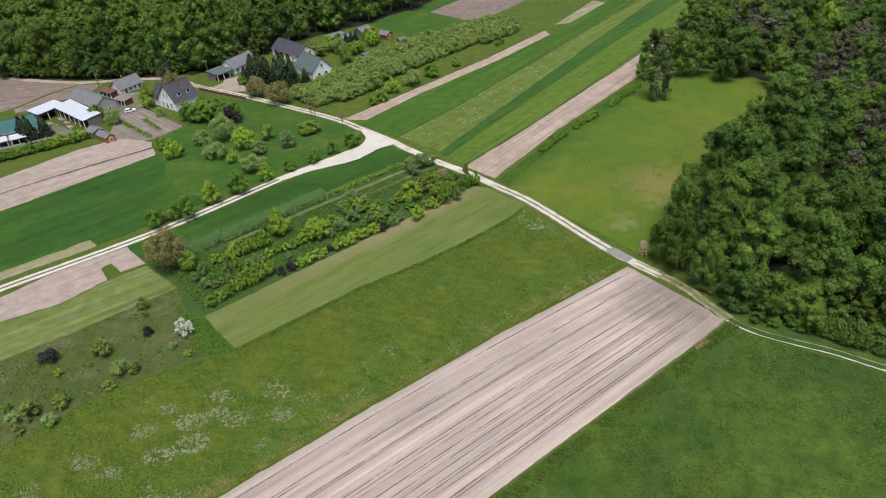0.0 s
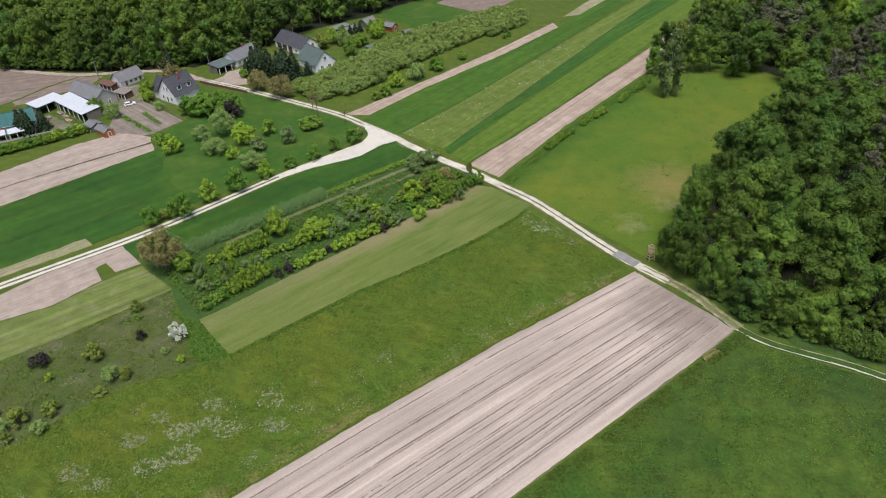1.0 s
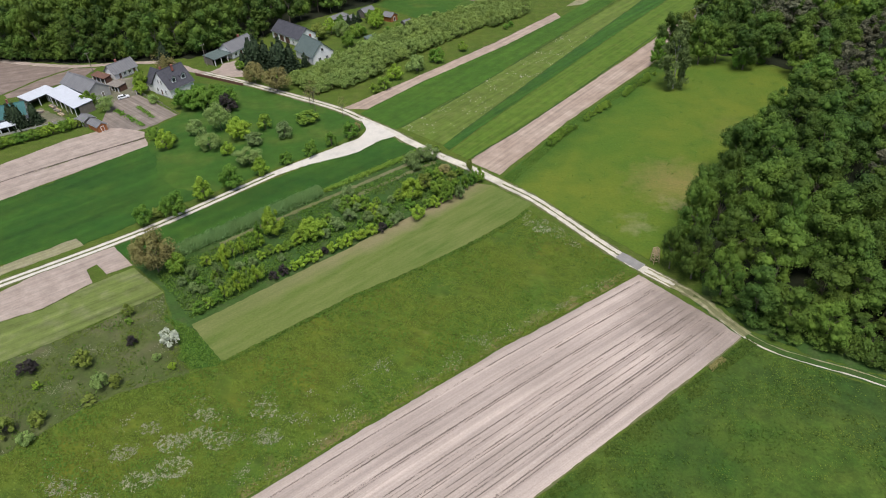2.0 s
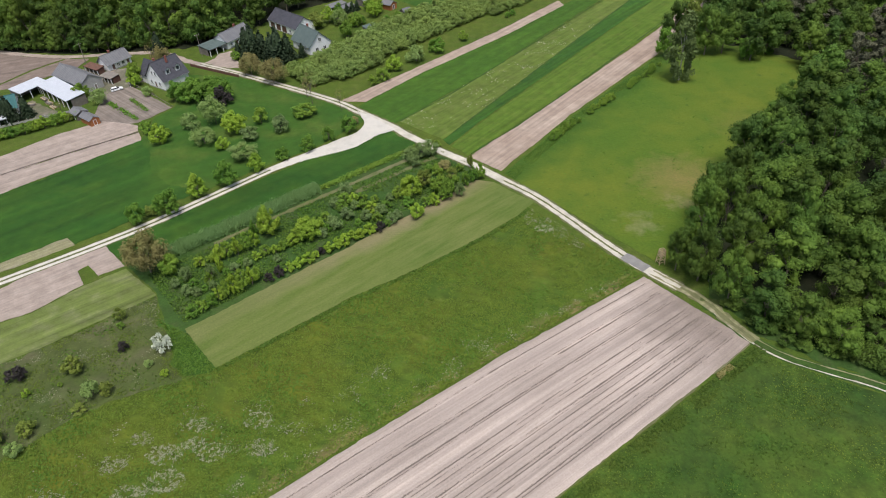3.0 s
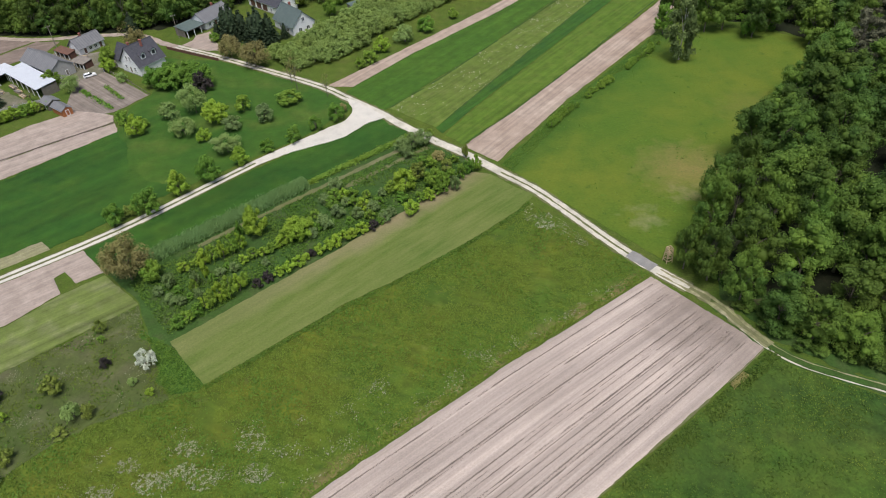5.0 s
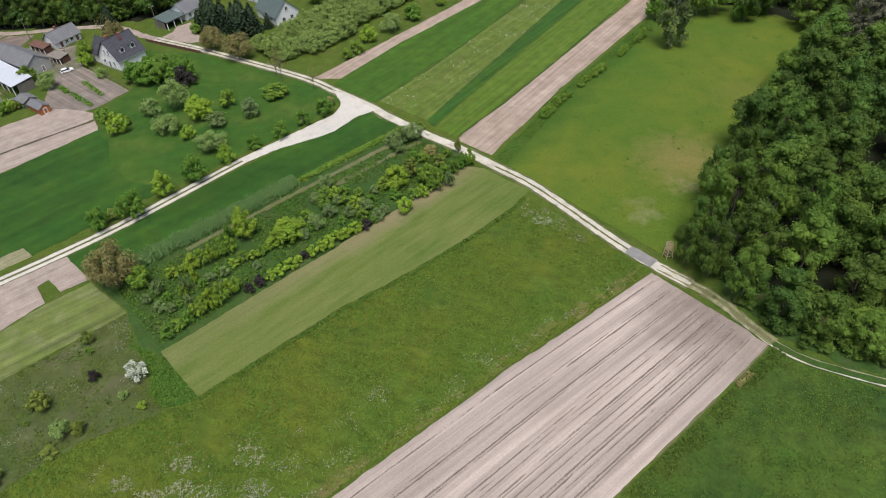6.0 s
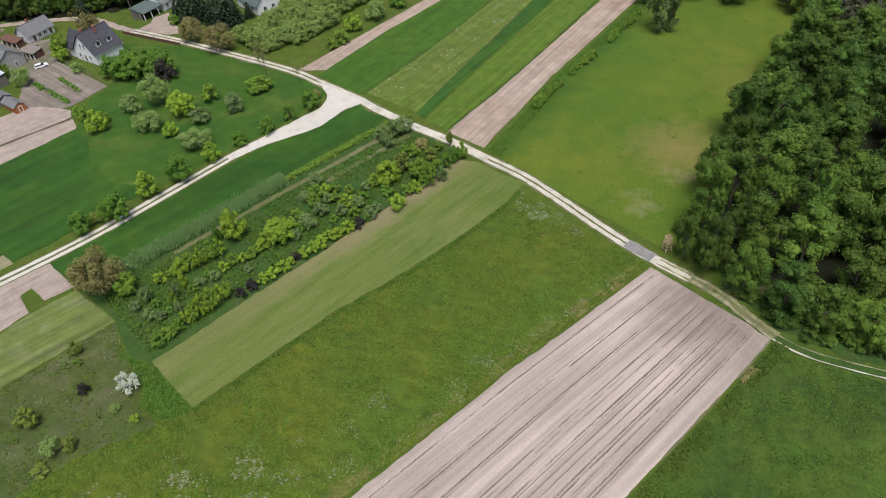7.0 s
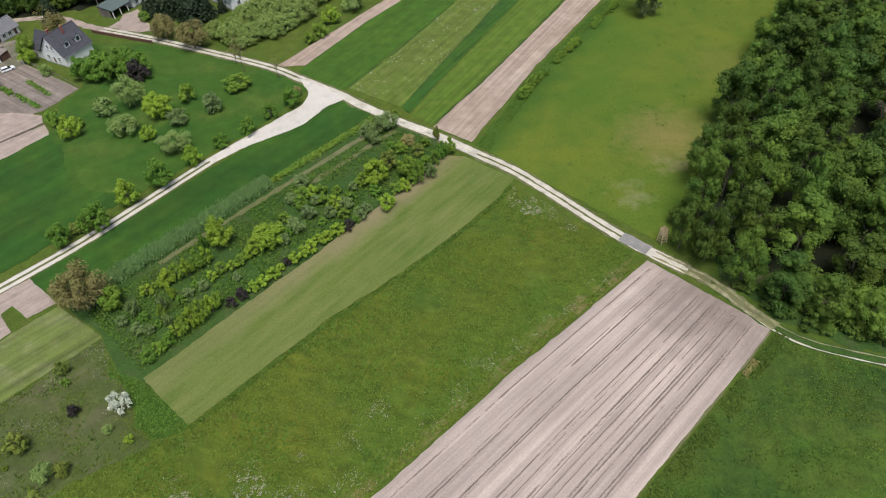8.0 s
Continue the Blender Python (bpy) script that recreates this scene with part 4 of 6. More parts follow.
ribbon("road", [(-202, 270), (-177, 262), (-157.5, 258.6), (-140, 260), (-122, 259), (-108, 250), (-101, 246)], 2.6, M["soil"], 0.1, "pale dirt road behind the farm buildings", rough=0.3)
field([(-50.5, 178.6), (-47.4, 181.8), (-42.6, 186.2), (-38.4, 189.4), (-36.6, 191.6), (-35.5, 194), (-35.2, 196.7), (-35.6, 199), (-36.4, 201.3), (-38.4, 205.6), (-33.5, 201.5), (-29, 196.8), (-25.2, 193), (-26, 192), (-29.4, 190.2), (-31, 188.6), (-32.4, 186.4), (-35, 183.2), (-37.2, 181.6), (-41.5, 179.4), (-45.7, 177.6), (-50.2, 174.8), (-56.5, 170.4), (-57.2, 171.4), (-53.6, 175.6)], M["gravel"], 0.14, "white gravel junction of two farm tracks", 0.4, "road")
field([(-102.5, 247.2), (-99, 252), (-98.6, 256.6), (-94.5, 259.5), (-91.5, 253), (-88, 247), (-86, 242.8), (-91.5, 242)], M["soil"], 0.085, "pale gravel courtyard before a farmhouse", 0.5, "courtyard")
FORK = [(35.6, 126.6), (38.4, 123.7), (42.4, 119.6), (45.2, 115.8), (47.4, 111.6), (50.6, 106.6)]
ribbon("road", FORK, 2.3, M["verge"], 0.11, "worn verge where two tracks part", rough=0.5)
ribbon("road", FORK, 0.6, M["dry"], 0.13, "pale sandy wheel rut where two tracks part", off=0.72, rough=0.8, seed=11.0, gaps=0.25)
ribbon("road", FORK, 0.6, M["dry"], 0.13, "pale sandy wheel rut where two tracks part", off=-0.76, rough=0.8, seed=12.0, gaps=0.2)


# ---- woods ----
rnd = random.Random(5)
WOOD_EAST = [(50, 132), (54, 143), (66, 162), (84, 190), (108, 221), (116, 250), (104, 262), (88, 266), (84, 280), (96, 300), (118, 330), (150, 378), (215, 378), (190, 318), (165, 262), (130, 190), (112, 140), (116, 92), (96, 97), (82, 104), (73, 109), (65, 114), (60, 119), (54, 124)]
PINES = [(92, 150), (100, 190), (130, 262), (112, 252), (100, 265), (110, 300), (160, 300), (175, 260), (135, 190), (118, 140), (104, 135)]
EDGE = []
for n, (x, y, k, tall) in enumerate(((52.4, 126.9, 1.05, 1.16), (44.3, 123.8, 0.71, 1.60), (40.6, 127.3, 0.53, 1.60), (48.2, 116.9, 0.63, 1.60), (47.0, 135.5, 0.78, 1.55), (54.2, 140.8, 0.79, 1.53), (51.4, 146.5, 0.83, 1.45), (59.3, 136.3, 0.84, 1.45), (67.8, 139.3, 1.00, 1.21), (65.4, 130.1, 0.73, 1.60), (73.5, 134.7, 0.71, 1.60), (59.5, 153.3, 0.91, 1.34), (64.6, 164.8, 1.11, 1.09), (71.7, 165.7, 1.11, 1.09), (71.3, 156.1, 0.95, 1.28))):
    EDGE.append((x, y, 4.4 * k))
    plant(f"oak{n % 5}", x, y, k, tall, group="oaks of the wood")
for n, (x, y, k, tall) in enumerate(((69.8, 146.7, 0.90, 1.34), (78.5, 150.4, 1.11, 1.09), (79.0, 162.4, 0.93, 1.30), (85.6, 160.4, 0.94, 1.28), (76.0, 175.2, 1.07, 1.13), (85.7, 182.6, 1.30, 0.93), (96.7, 186.8, 1.30, 0.93), (95.8, 199.3, 1.30, 0.93), (106.9, 197.6, 1.30, 0.93), (69.0, 125.2, 1.07, 1.13), (72.3, 121.0, 1.06, 1.14), (66.6, 114.1, 1.07, 0.85), (53.5, 111.7, 0.94, 0.85), (58.5, 108.2, 0.81, 0.99), (63.9, 104.6, 0.77, 1.05))):
    EDGE.append((x, y, 4.4 * k))
    plant(f"oak{(n + 2) % 5}", x, y, k, tall, group="oaks of the wood")
for x, y in ((68, 168), (75.5, 180), (83, 189.5), (90, 198.5), (97.5, 207), (104, 214.5), (110.5, 222), (80, 101), (87, 98), (94.5, 94.5), (102, 91)):
    k = rnd.uniform(0.7, 0.85)
    EDGE.append((x, y, 4.0 * k))
    plant(f"oak{int(x) % 5}", x, y, k, rnd.uniform(0.95, 1.2), group="oaks of the wood")
for x, y in scatter(WOOD_EAST, 8.8, 3, 0.3):
    if min(math.hypot(x - a, y - b) - r for a, b, r in EDGE) < 1.2:
        continue
    pine = inside(x, y, PINES) and rnd.random() < 0.55
    if pine:
        plant(f"pine{rnd.randrange(3)}", x, y, rnd.uniform(0.8, 1.15), rnd.uniform(0.85, 1.15), group="pines of the wood")
    else:
        plant(f"oak{rnd.randrange(5)}", x, y, rnd.uniform(0.92, 1.28), rnd.uniform(0.9, 1.2), group="oaks of the wood")
for x, y in ((61, 109.5), (66, 105.5), (70.5, 107), (76, 106)):
    plant(f"oak{int(y) % 5}", x, y, 0.5, 0.75, group="oaks of the wood", label="young green oak under taller trees")
# low growth along the wood's foot
for x, y in ((55.4, 111.6), (57.6, 114), (57, 109.4), (51.5, 120.6), (59.6, 107.4), (62.5, 104.8), (65.5, 103), (68.5, 101.5), (71.5, 100.2), (74.5, 98.6), (77.5, 97), (80.5, 95.6), (84, 94), (88, 91.8), (92, 89.8), (96, 88), (101, 86), (106, 84), (46.5, 123.5), (44.3, 126.6), (42.6, 133.5), (45.5, 137), (63, 107.5), (70, 104), (76, 101)):
    plant(f"under{rnd.randrange(3)}", x, y, rnd.uniform(1.0, 1.5), rnd.uniform(0.8, 1.2), label="dark green undergrowth bush at the foot of a wood", group="undergrowth of the wood")
for i in range(34):
    t = i / 33
    a = smooth_line(ROAD_C, 1.0)[int(4 + t * 70)]
    plant(f"{rnd.choice(['under', 'under'])}{i % 3}", a.x + 1.5 + rnd.uniform(0, 1.6), a.y + 2.2 + rnd.uniform(0, 1.8), rnd.uniform(0.5, 1.0), rnd.uniform(0.6, 1.0), label="low green undergrowth beside a narrow track", group="undergrowth of the wood")
for x, y, k in ((76, 254, 1.0), (82, 258, 0.9), (88, 255, 1.0), (94, 253, 0.9), (99, 250, 1.0), (104, 246, 0.9), (108, 242, 1.0), (86, 264, 1.2), (95, 262, 1.2), (103, 256, 1.2), (112, 250, 1.2)):
    plant(f"wood{int(x) % 3}", x, y, k * 0.7, label="dark green tree at the shaded edge of a wood", group="undergrowth of the wood")
# trees at the pasture's far end
for kind, x, y, k, tall in (("birch0", 62.3, 221.4, 1.24, 1.37), ("deep_big0", 61.8, 240.7, 1.10, 1.60), ("olive_big0", 76.2, 263.3, 1.50, 1.54), ("wood0", 67.5, 254.8, 0.80, 1.40), ("wood1", 75.2, 241.2, 0.91, 1.41), ("oak1", 81.2, 242.1, 0.95, 1.21), ("birch1", 89.8, 276.3, 1.96, 0.67), ("bright_big1", 98.3, 281.0, 1.45, 1.74), ("wood2", 89.5, 258.1, 0.83, 1.39), ("oak2", 95.2, 240.5, 1.35, 1.00), ("wood3", 88.5, 235.4, 0.90, 1.15), ("deep_big1", 87.0, 236.2, 0.83, 1.43)):
    plant(kind, x, y, k, tall, group="trees at the end of the pasture")
for kind, x, y, k, tall in (("wood1", 103.8, 228.6, 0.95, 1.13), ("birch0", 100.1, 266.7, 1.24, 0.95), ("birch1", 111.4, 276.0, 1.43, 1.02), ("oak3", 130.5, 270.7, 1.11, 1.40), ("bright_big0", 135.0, 267.1, 1.78, 1.67), ("pine1", 120.5, 265.5, 1.58, 0.67), ("pine0", 113.9, 264.6, 1.56, 0.67), ("pine2", 106.4, 260.4, 1.38, 0.68), ("pine0", 117.4, 248.4, 1.35, 0.62)):
    plant(kind, x, y, k, tall, group="trees at the end of the pasture")
for x, y, k in ((68, 233.5, 0.8), (89, 249, 0.9), (96, 240, 0.9), (87, 251, 0.8)):
    plant("deep1", x, y, k, group="trees at the end of the pasture")

WOOD_WEST = [(-292, 279), (-260, 274), (-198, 271), (-158, 263), (-132, 262.5), (-114, 265), (-92, 286), (-78, 306), (-52, 326), (-22, 358), (-12, 372), (-120, 372), (-292, 392)]
FRONT = [(-260, 266), (-198, 264), (-158, 258), (-112, 260), (-92, 280), (-78, 300), (-52, 320), (-22, 352), (-30, 366), (-62, 338), (-90, 314), (-104, 296), (-118, 283), (-158, 281), (-198, 288), (-260, 292)]
places = scatter(WOOD_WEST, 8.8, 8, 0.36)
V, Q, T, base = [], [], [], 0
shapes = [dome_arrays(300 + i, 4.9, 2.0, 12.6 + i, 10 + i, 5, 18, 0.33, bough=0.45, puff=0.6) for i in range(4)]
for x, y in places:
    k, a, tall = rnd.uniform(0.8, 1.3), rnd.uniform(0, 6.28), rnd.uniform(0.95, 1.4)
    if inside(x, y, FRONT):
        plant(f"wood{rnd.randrange(4)}", x, y, k, tall, group="front trees of the dark wood")
        continue
    v, q, t = shapes[rnd.randrange(4)]
    c, s = math.cos(a) * k, math.sin(a) * k
    V.append(v @ np.array([[c, s, 0], [-s, c, 0], [0, 0, k * tall]]) + (x, y, 0))
    Q.append(q + base)
    T.append(t + base)
    base += len(v)
far = part("woodland", array_mesh("woodland", np.concatenate(V), np.concatenate(Q), M["wood"], np.concatenate(T)), None)
tagged(far, "dense dark green broadleaved wood behind the farms", "woods", "", "stuff")

for i in range(60):
    t = i / 59
    x = -205 + 112 * t
    y = 268 - 5 * min(1, (x + 205) / 47) + max(0, x + 122) * 0.55 + rnd.uniform(0, 3.5)
    plant(f"wood{i % 3}", x, y, rnd.uniform(0.35, 0.72), rnd.uniform(0.7, 1.1), label="dark green undergrowth tree at the foot of a wood", group="undergrowth of the dark wood")

# ---- planted strip of bushes: u along, v towards the cereals ----
def strip(u, v):
    return -56.3 + 0.713 * u - 0.701 * v, 112.45 + 0.701 * u + 0.713 * v


for x, y, key, k, tall in ((-58.5, 114.1, "deep1", 1.09, 0.99), (-57.1, 115.9, "shrub0", 0.95, 0.99), (-55.5, 117.1, "deep2", 0.88, 1.41), (-54.6, 118.9, "bright0", 0.81, 1.59), (-53.3, 119.6, "shrub1", 0.95, 1.77), (-51.9, 120.8, "bright2", 0.95, 1.89), (-50.4, 122.2, "shrub2", 1.03, 1.84), (-48.9, 123.8, "bright1", 0.96, 1.77), (-47.9, 125.5, "shrub0", 0.82, 1.73), (-45.5, 125.0, "purple0", 0.82, 0.99), (-43.7, 126.7, "purple1", 0.89, 0.99), (-41.7, 128.2, "bright0", 0.9, 0.99), (-39.9, 129.5, "bright1", 0.97, 0.99), (-38.1, 131.0, "bright2", 0.98, 0.99), (-36.9, 132.9, "bright0", 0.76, 0.99), (-36.0, 134.1, "purple2", 0.69, 0.99), (-34.1, 134.9, "bright1", 0.99, 0.99), (-32.6, 136.3, "bright0", 1.0, 0.99), (-31.0, 137.5, "bright2", 1.0, 0.99), (-29.5, 139.1, "bright1", 1.01, 0.99)):
    plant(key, x, y, k, tall, group="bushes of the planted strip")
for x, y, key, k, tall in ((-27.7, 140.3, "bright0", 1.01, 0.99), (-25.9, 141.6, "bright2", 1.01, 0.99), (-24.8, 142.6, "bright1", 0.71, 0.99)):
    plant(key, x, y, k, tall, group="bushes of the planted strip")
for x, y, key, k, tall in ((-23.5, 142.9, "purple0", 0.94, 0.99), (-21.1, 145.5, "sage0", 0.95, 0.99), (-19.8, 147.6, "sage1", 0.8, 0.99), (-21.9, 144.7, "deep0", 0.71, 0.99), (-15.3, 148.1, "bright1", 1.36, 1.01), (-13.4, 152.9, "shrub0", 0.98, 0.99), (-11.5, 153.4, "bright2", 1.06, 0.99), (-17.8, 153.1, "deep1", 1.07, 0.99), (-9.7, 155.2, "shrub1", 0.91, 0.99), (-17.4, 157.3, "bright_big0", 1.0, 1.09), (-14.5, 161.7, "olive_big1", 0.77, 1.17), (-20.7, 156.9, "shrub2", 1.09, 0.99), (-10.5, 158.8, "shrub_big0", 0.75, 1.37), (-8.3, 155.8, "shrub_big1", 0.62, 1.76), (-6.5, 158.6, "shrub1", 1.09, 1.64), (-5.3, 156.7, "sage0", 0.83, 1.79), (-4.0, 161.4, "shrub0", 0.85, 1.95), (-2.1, 163.9, "deep1", 1.03, 1.55), (-0.2, 165.0, "shrub2", 0.86, 1.79), (-7.7, 165.5, "olive0", 1.21, 0.99)):
    plant(key, x, y, k, tall, group="bushes of the planted strip")
for x, y, key, k, tall in ((-11.6, 167.2, "shrub1", 1.14, 0.99), (-13.8, 167.9, "deep2", 0.88, 0.99), (-3.0, 170.6, "olive1", 0.62, 2.5), (-9.9, 170.5, "copper0", 1.16, 0.65), (-5.7, 168.9, "shrub1", 0.79, 0.99), (-62.6, 130.2, "bright0", 1.03, 0.99), (-60.6, 132.0, "shrub0", 0.79, 0.99), (-58.7, 132.2, "bright2", 1.03, 1.39), (-57.2, 133.5, "shrub1", 1.03, 1.52), (-55.1, 134.1, "bright1", 0.87, 2.02), (-53.4, 136.0, "shrub2", 0.95, 1.82), (-51.8, 137.1, "bright0", 0.87, 2.02), (-49.7, 141.9, "bright_big1", 0.97, 1.4), (-53.5, 141.6, "deep1", 0.81, 1.95), (-58.4, 125.8, "sage0", 0.61, 2.34), (-57.1, 128.2, "bright2", 0.58, 2.91), (-54.2, 128.7, "sage1", 0.69, 0.99), (-51.6, 130.0, "sage2", 0.69, 0.99), (-50.3, 132.4, "bright0", 0.85, 0.99), (-48.7, 134.3, "shrub1", 0.94, 0.99)):
    plant(key, x, y, k, tall, group="bushes of the planted strip")
for x, y, key, k, tall in ((-46.5, 134.6, "bright1", 0.86, 0.99), (-44.9, 136.0, "shrub0", 0.94, 0.99), (-43.2, 137.7, "bright2", 1.02, 0.99), (-45.3, 131.6, "sage0", 0.61, 0.99), (-58.1, 123.7, "shrub2", 0.68, 1.86), (-56.6, 121.7, "sage1", 0.6, 1.75)):
    plant(key, x, y, k, tall, group="bushes of the planted strip")
for x, y, key, k, tall in ((-39.8, 140.3, "bright_big0", 1.06, 1.02), (-42.6, 139.3, "shrub1", 1.18, 0.99), (-38.3, 143.0, "shrub_big1", 0.68, 1.03), (-36.8, 140.5, "sage2", 0.79, 0.99), (-34.7, 143.8, "sage1", 1.2, 0.99), (-37.3, 147.4, "shrub0", 0.9, 0.99), (-32.1, 147.8, "sage0", 1.13, 0.99), (-34.1, 151.2, "shrub2", 1.07, 0.99), (-36.0, 152.6, "sage2", 0.92, 0.99), (-28.5, 151.1, "shrub1", 1.15, 0.99), (-26.3, 150.1, "bright0", 1.14, 1.12), (-24.1, 149.5, "sage1", 0.97, 0.99), (-24.8, 146.5, "shrub0", 0.96, 0.99), (-27.4, 147.2, "sage2", 0.88, 0.99), (-33.7, 153.9, "shrub2", 1.17, 0.99), (-31.8, 154.9, "bright1", 1.01, 0.99), (-34.0, 157.9, "sage1", 1.02, 1.27), (-29.6, 155.3, "shrub1", 0.92, 0.99), (-22.8, 155.4, "sage0", 0.75, 0.99), (-26.3, 154.8, "shrub2", 0.75, 0.99)):
    plant(key, x, y, k, tall, group="bushes of the planted strip")
for x, y, key, k, tall in ((-23.2, 151.9, "deep0", 0.82, 0.99), (-30.8, 151.8, "sage2", 0.74, 0.99), (-29.1, 144.9, "deep1", 0.72, 0.99), (-36.0, 142.7, "deep2", 0.8, 0.99), (-63.9, 125.4, "sage1", 0.78, 1.63), (-65.4, 123.1, "sage2", 0.7, 0.99), (-62.0, 120.6, "sage0", 0.91, 0.99), (-61.7, 123.8, "deep0", 0.69, 0.99), (-59.7, 120.2, "sage2", 0.68, 0.99), (-58.6, 121.8, "deep1", 0.6, 0.99), (-55.4, 127.0, "deep2", 0.69, 0.99), (-53.4, 130.9, "deep0", 0.62, 0.99)):
    plant(key, x, y, k, tall, group="bushes of the planted strip")
for x, y, key, k, tall in ((-73.0, 127.9, "copper_big0", 1.43, 1.22), (-68.2, 127.9, "shrub_big0", 0.75, 1.27), (-18.9, 174.6, "sage1", 1.28, 0.99), (-16.3, 176.6, "sage0", 1.38, 0.99), (-14.1, 177.7, "sage2", 1.29, 0.99), (-18.0, 172.1, "sage1", 0.99, 0.99), (-12.4, 181.7, "shrub1", 0.75, 0.99)):
    plant(key, x, y, k, tall, group="bushes beside the track")

# tall green reeds in a hedge-like row
V, Q, base = [], [], 0
gen = np.random.default_rng(77)
n = 32000
u, v = gen.uniform(3, 44, n), gen.normal(0, 0.85, n)
v = v + 26.0 - 0.045 * u
top = gen.uniform(0.3, 2.1, n) * (1 - 0.12 * np.sin(u * 1.7) * np.sin(u * 0.6))
p = np.stack([-56.3 + 0.713 * u - 0.701 * v, 112.45 + 0.701 * u + 0.713 * v, top], 1)
va, qa = leaves(p, np.tile((0.2, -0.6, 0.3), (n, 1)), 0.11, gen, 3.2, 0.5, 1.0)
tagged(part("reed_row", array_mesh("reed_row", va, qa, M["reed"]), None), "dense row of tall grey-green reeds beside cereals", "reeds", "", "stuff")

# ---- orchard behind the track ----
ORCHARD = [(-66, 236), (-60, 229), (-54.5, 224), (-47, 230), (-39, 236.5), (-30, 252), (-17, 266), (4, 288), (23, 304), (8, 322), (-8, 306), (-27, 292), (-45, 269), (-57, 251)]
for i in range(-3, 8):
    for k in range(50):
        u, v = 3.1 * k + rnd.uniform(-0.5, 0.5), 3.9 * i + rnd.uniform(-0.4, 0.4)
        x, y = -56 + 0.663 * u - 0.749 * v, 214 + 0.749 * u + 0.663 * v
        if inside(x, y, ORCHARD):
            plant(f"orchard{rnd.randrange(3)}", x, y, rnd.uniform(1.1, 1.45), rnd.uniform(0.7, 1.0), group="trees of the dense orchard")
for x, y, key, k in ((-23, 243, "grey0", 1.5), (-16, 251, "deep1", 1.5), (-33, 228, "shrub0", 1.2), (-36, 224.6, "shrub1", 0.9), (-30, 236, "bright1", 1.4), (-7, 262, "shrub2", 0.9), (10, 285, "deep0", 0.6), (12, 287, "deep2", 0.6)):
    plant(key, x, y, k, group="bushes at the orchard's edge")

# ---- fruit trees on the lawn and along the white track ----
for x, y, key, k, tall in ((-100.6, 194.0, "shrub0", 1.56, 0.99), (-94.2, 187.8, "bright1", 1.86, 1.15), (-94.2, 192.1, "shrub2", 1.1, 0.99), (-88.0, 196.6, "grey0", 1.65, 0.99), (-80.6, 186.9, "grey_big0", 1.15, 0.69), (-81.2, 199.2, "grey_big1", 1.2, 1.15), (-73.3, 193.3, "bright_big0", 1.16, 1.08), (-73.9, 183.4, "bright1", 1.37, 0.99), (-67.8, 189.3, "sage0", 1.86, 0.67), (-67.0, 199.1, "shrub1", 1.6, 1.15), (-59.5, 193.2, "sage2", 1.55, 1.0), (-54.7, 203.0, "shrub_big1", 1.28, 0.52), (-65.9, 177.2, "grey_big1", 1.22, 0.65), (-60.6, 170.9, "bright_big1", 0.79, 1.15), (-54.8, 176.6, "deep1", 1.28, 1.15), (-48.8, 181.4, "deep2", 1.42, 1.15), (-44.0, 187.4, "deep0", 1.33, 1.15), (-38.8, 192.1, "deep_big0", 0.83, 1.15), (-37.9, 196.8, "copper1", 0.82, 0.99), (-53.7, 211.4, "bare1", 1.1, 2.26)):
    plant(key, x, y, k, tall, group="fruit trees on the lawn")
for x, y, key, k, tall in ((-43.6, 206.3, "bare0", 0.86, 1.75),):
    plant(key, x, y, k, tall, group="fruit trees on the lawn")
for x, y, key, k, tall in ((-66.7, 163.9, "deep_big1", 0.9, 1.15), (-72.7, 158.8, "bright_big1", 0.81, 1.15), (-77.5, 150.9, "deep_big0", 0.96, 1.15), (-81.8, 150.6, "olive1", 1.0, 0.99), (-84.0, 147.0, "deep_big1", 0.73, 1.15)):
    plant(key, x, y, k, tall, group="round trees beside the white track")
# ---- scrub on the waste land ----
for x, y, key, k, tall in ((-61.1, 104.6, "blossom0", 1.26, 1.02), (-68.9, 104.4, "purple1", 0.65, 1.32), (-73.6, 113.3, "olive0", 0.76, 1.47), (-72.4, 110.7, "shrub0", 0.53, 0.99), (-76.3, 98.9, "olive1", 1.3, 1.02), (-86.2, 97.0, "purple0", 1.19, 1.0), (-82.5, 93.2, "bright0", 0.58, 0.99), (-70.0, 93.4, "grey0", 0.9, 1.26), (-67.4, 93.9, "olive2", 0.82, 1.12), (-70.9, 89.7, "olive0", 0.96, 0.51), (-77.5, 84.9, "olive1", 1.04, 1.0), (-77.3, 80.8, "grey1", 0.82, 0.99), (-62.3, 100.4, "grey2", 0.49, 0.99), (-58.3, 98.1, "bright1", 0.54, 0.99), (-77.3, 95.5, "shrub1", 0.32, 0.99)):
    plant(key, x, y, k, tall, group="scrub bushes on the waste land")
for x, y, key, k, tall in ((-82.2, 82.7, "olive2", 1.25, 1.01), (-84.2, 81.0, "grey2", 0.81, 0.99), (-82.4, 78.7, "olive0", 0.73, 0.99), (-87.6, 84.2, "shrub0", 0.61, 0.99)):
    plant(key, x, y, k, tall, group="scrub bushes on the waste land")
# ---- bushes between sandy strip and pasture ----
for i in range(34):
    t = i / 33
    x, y = 19.5 + 39 * t + rnd.uniform(-0.6, 0.6), 184.5 + 48 * t + rnd.uniform(-0.6, 0.6)
    if noise.noise((x * 0.12, y * 0.12, 0)) > -0.12:
        plant(f"shrub{rnd.randrange(3)}", x, y, rnd.uniform(0.35, 0.85), group="low bushes along the pasture")
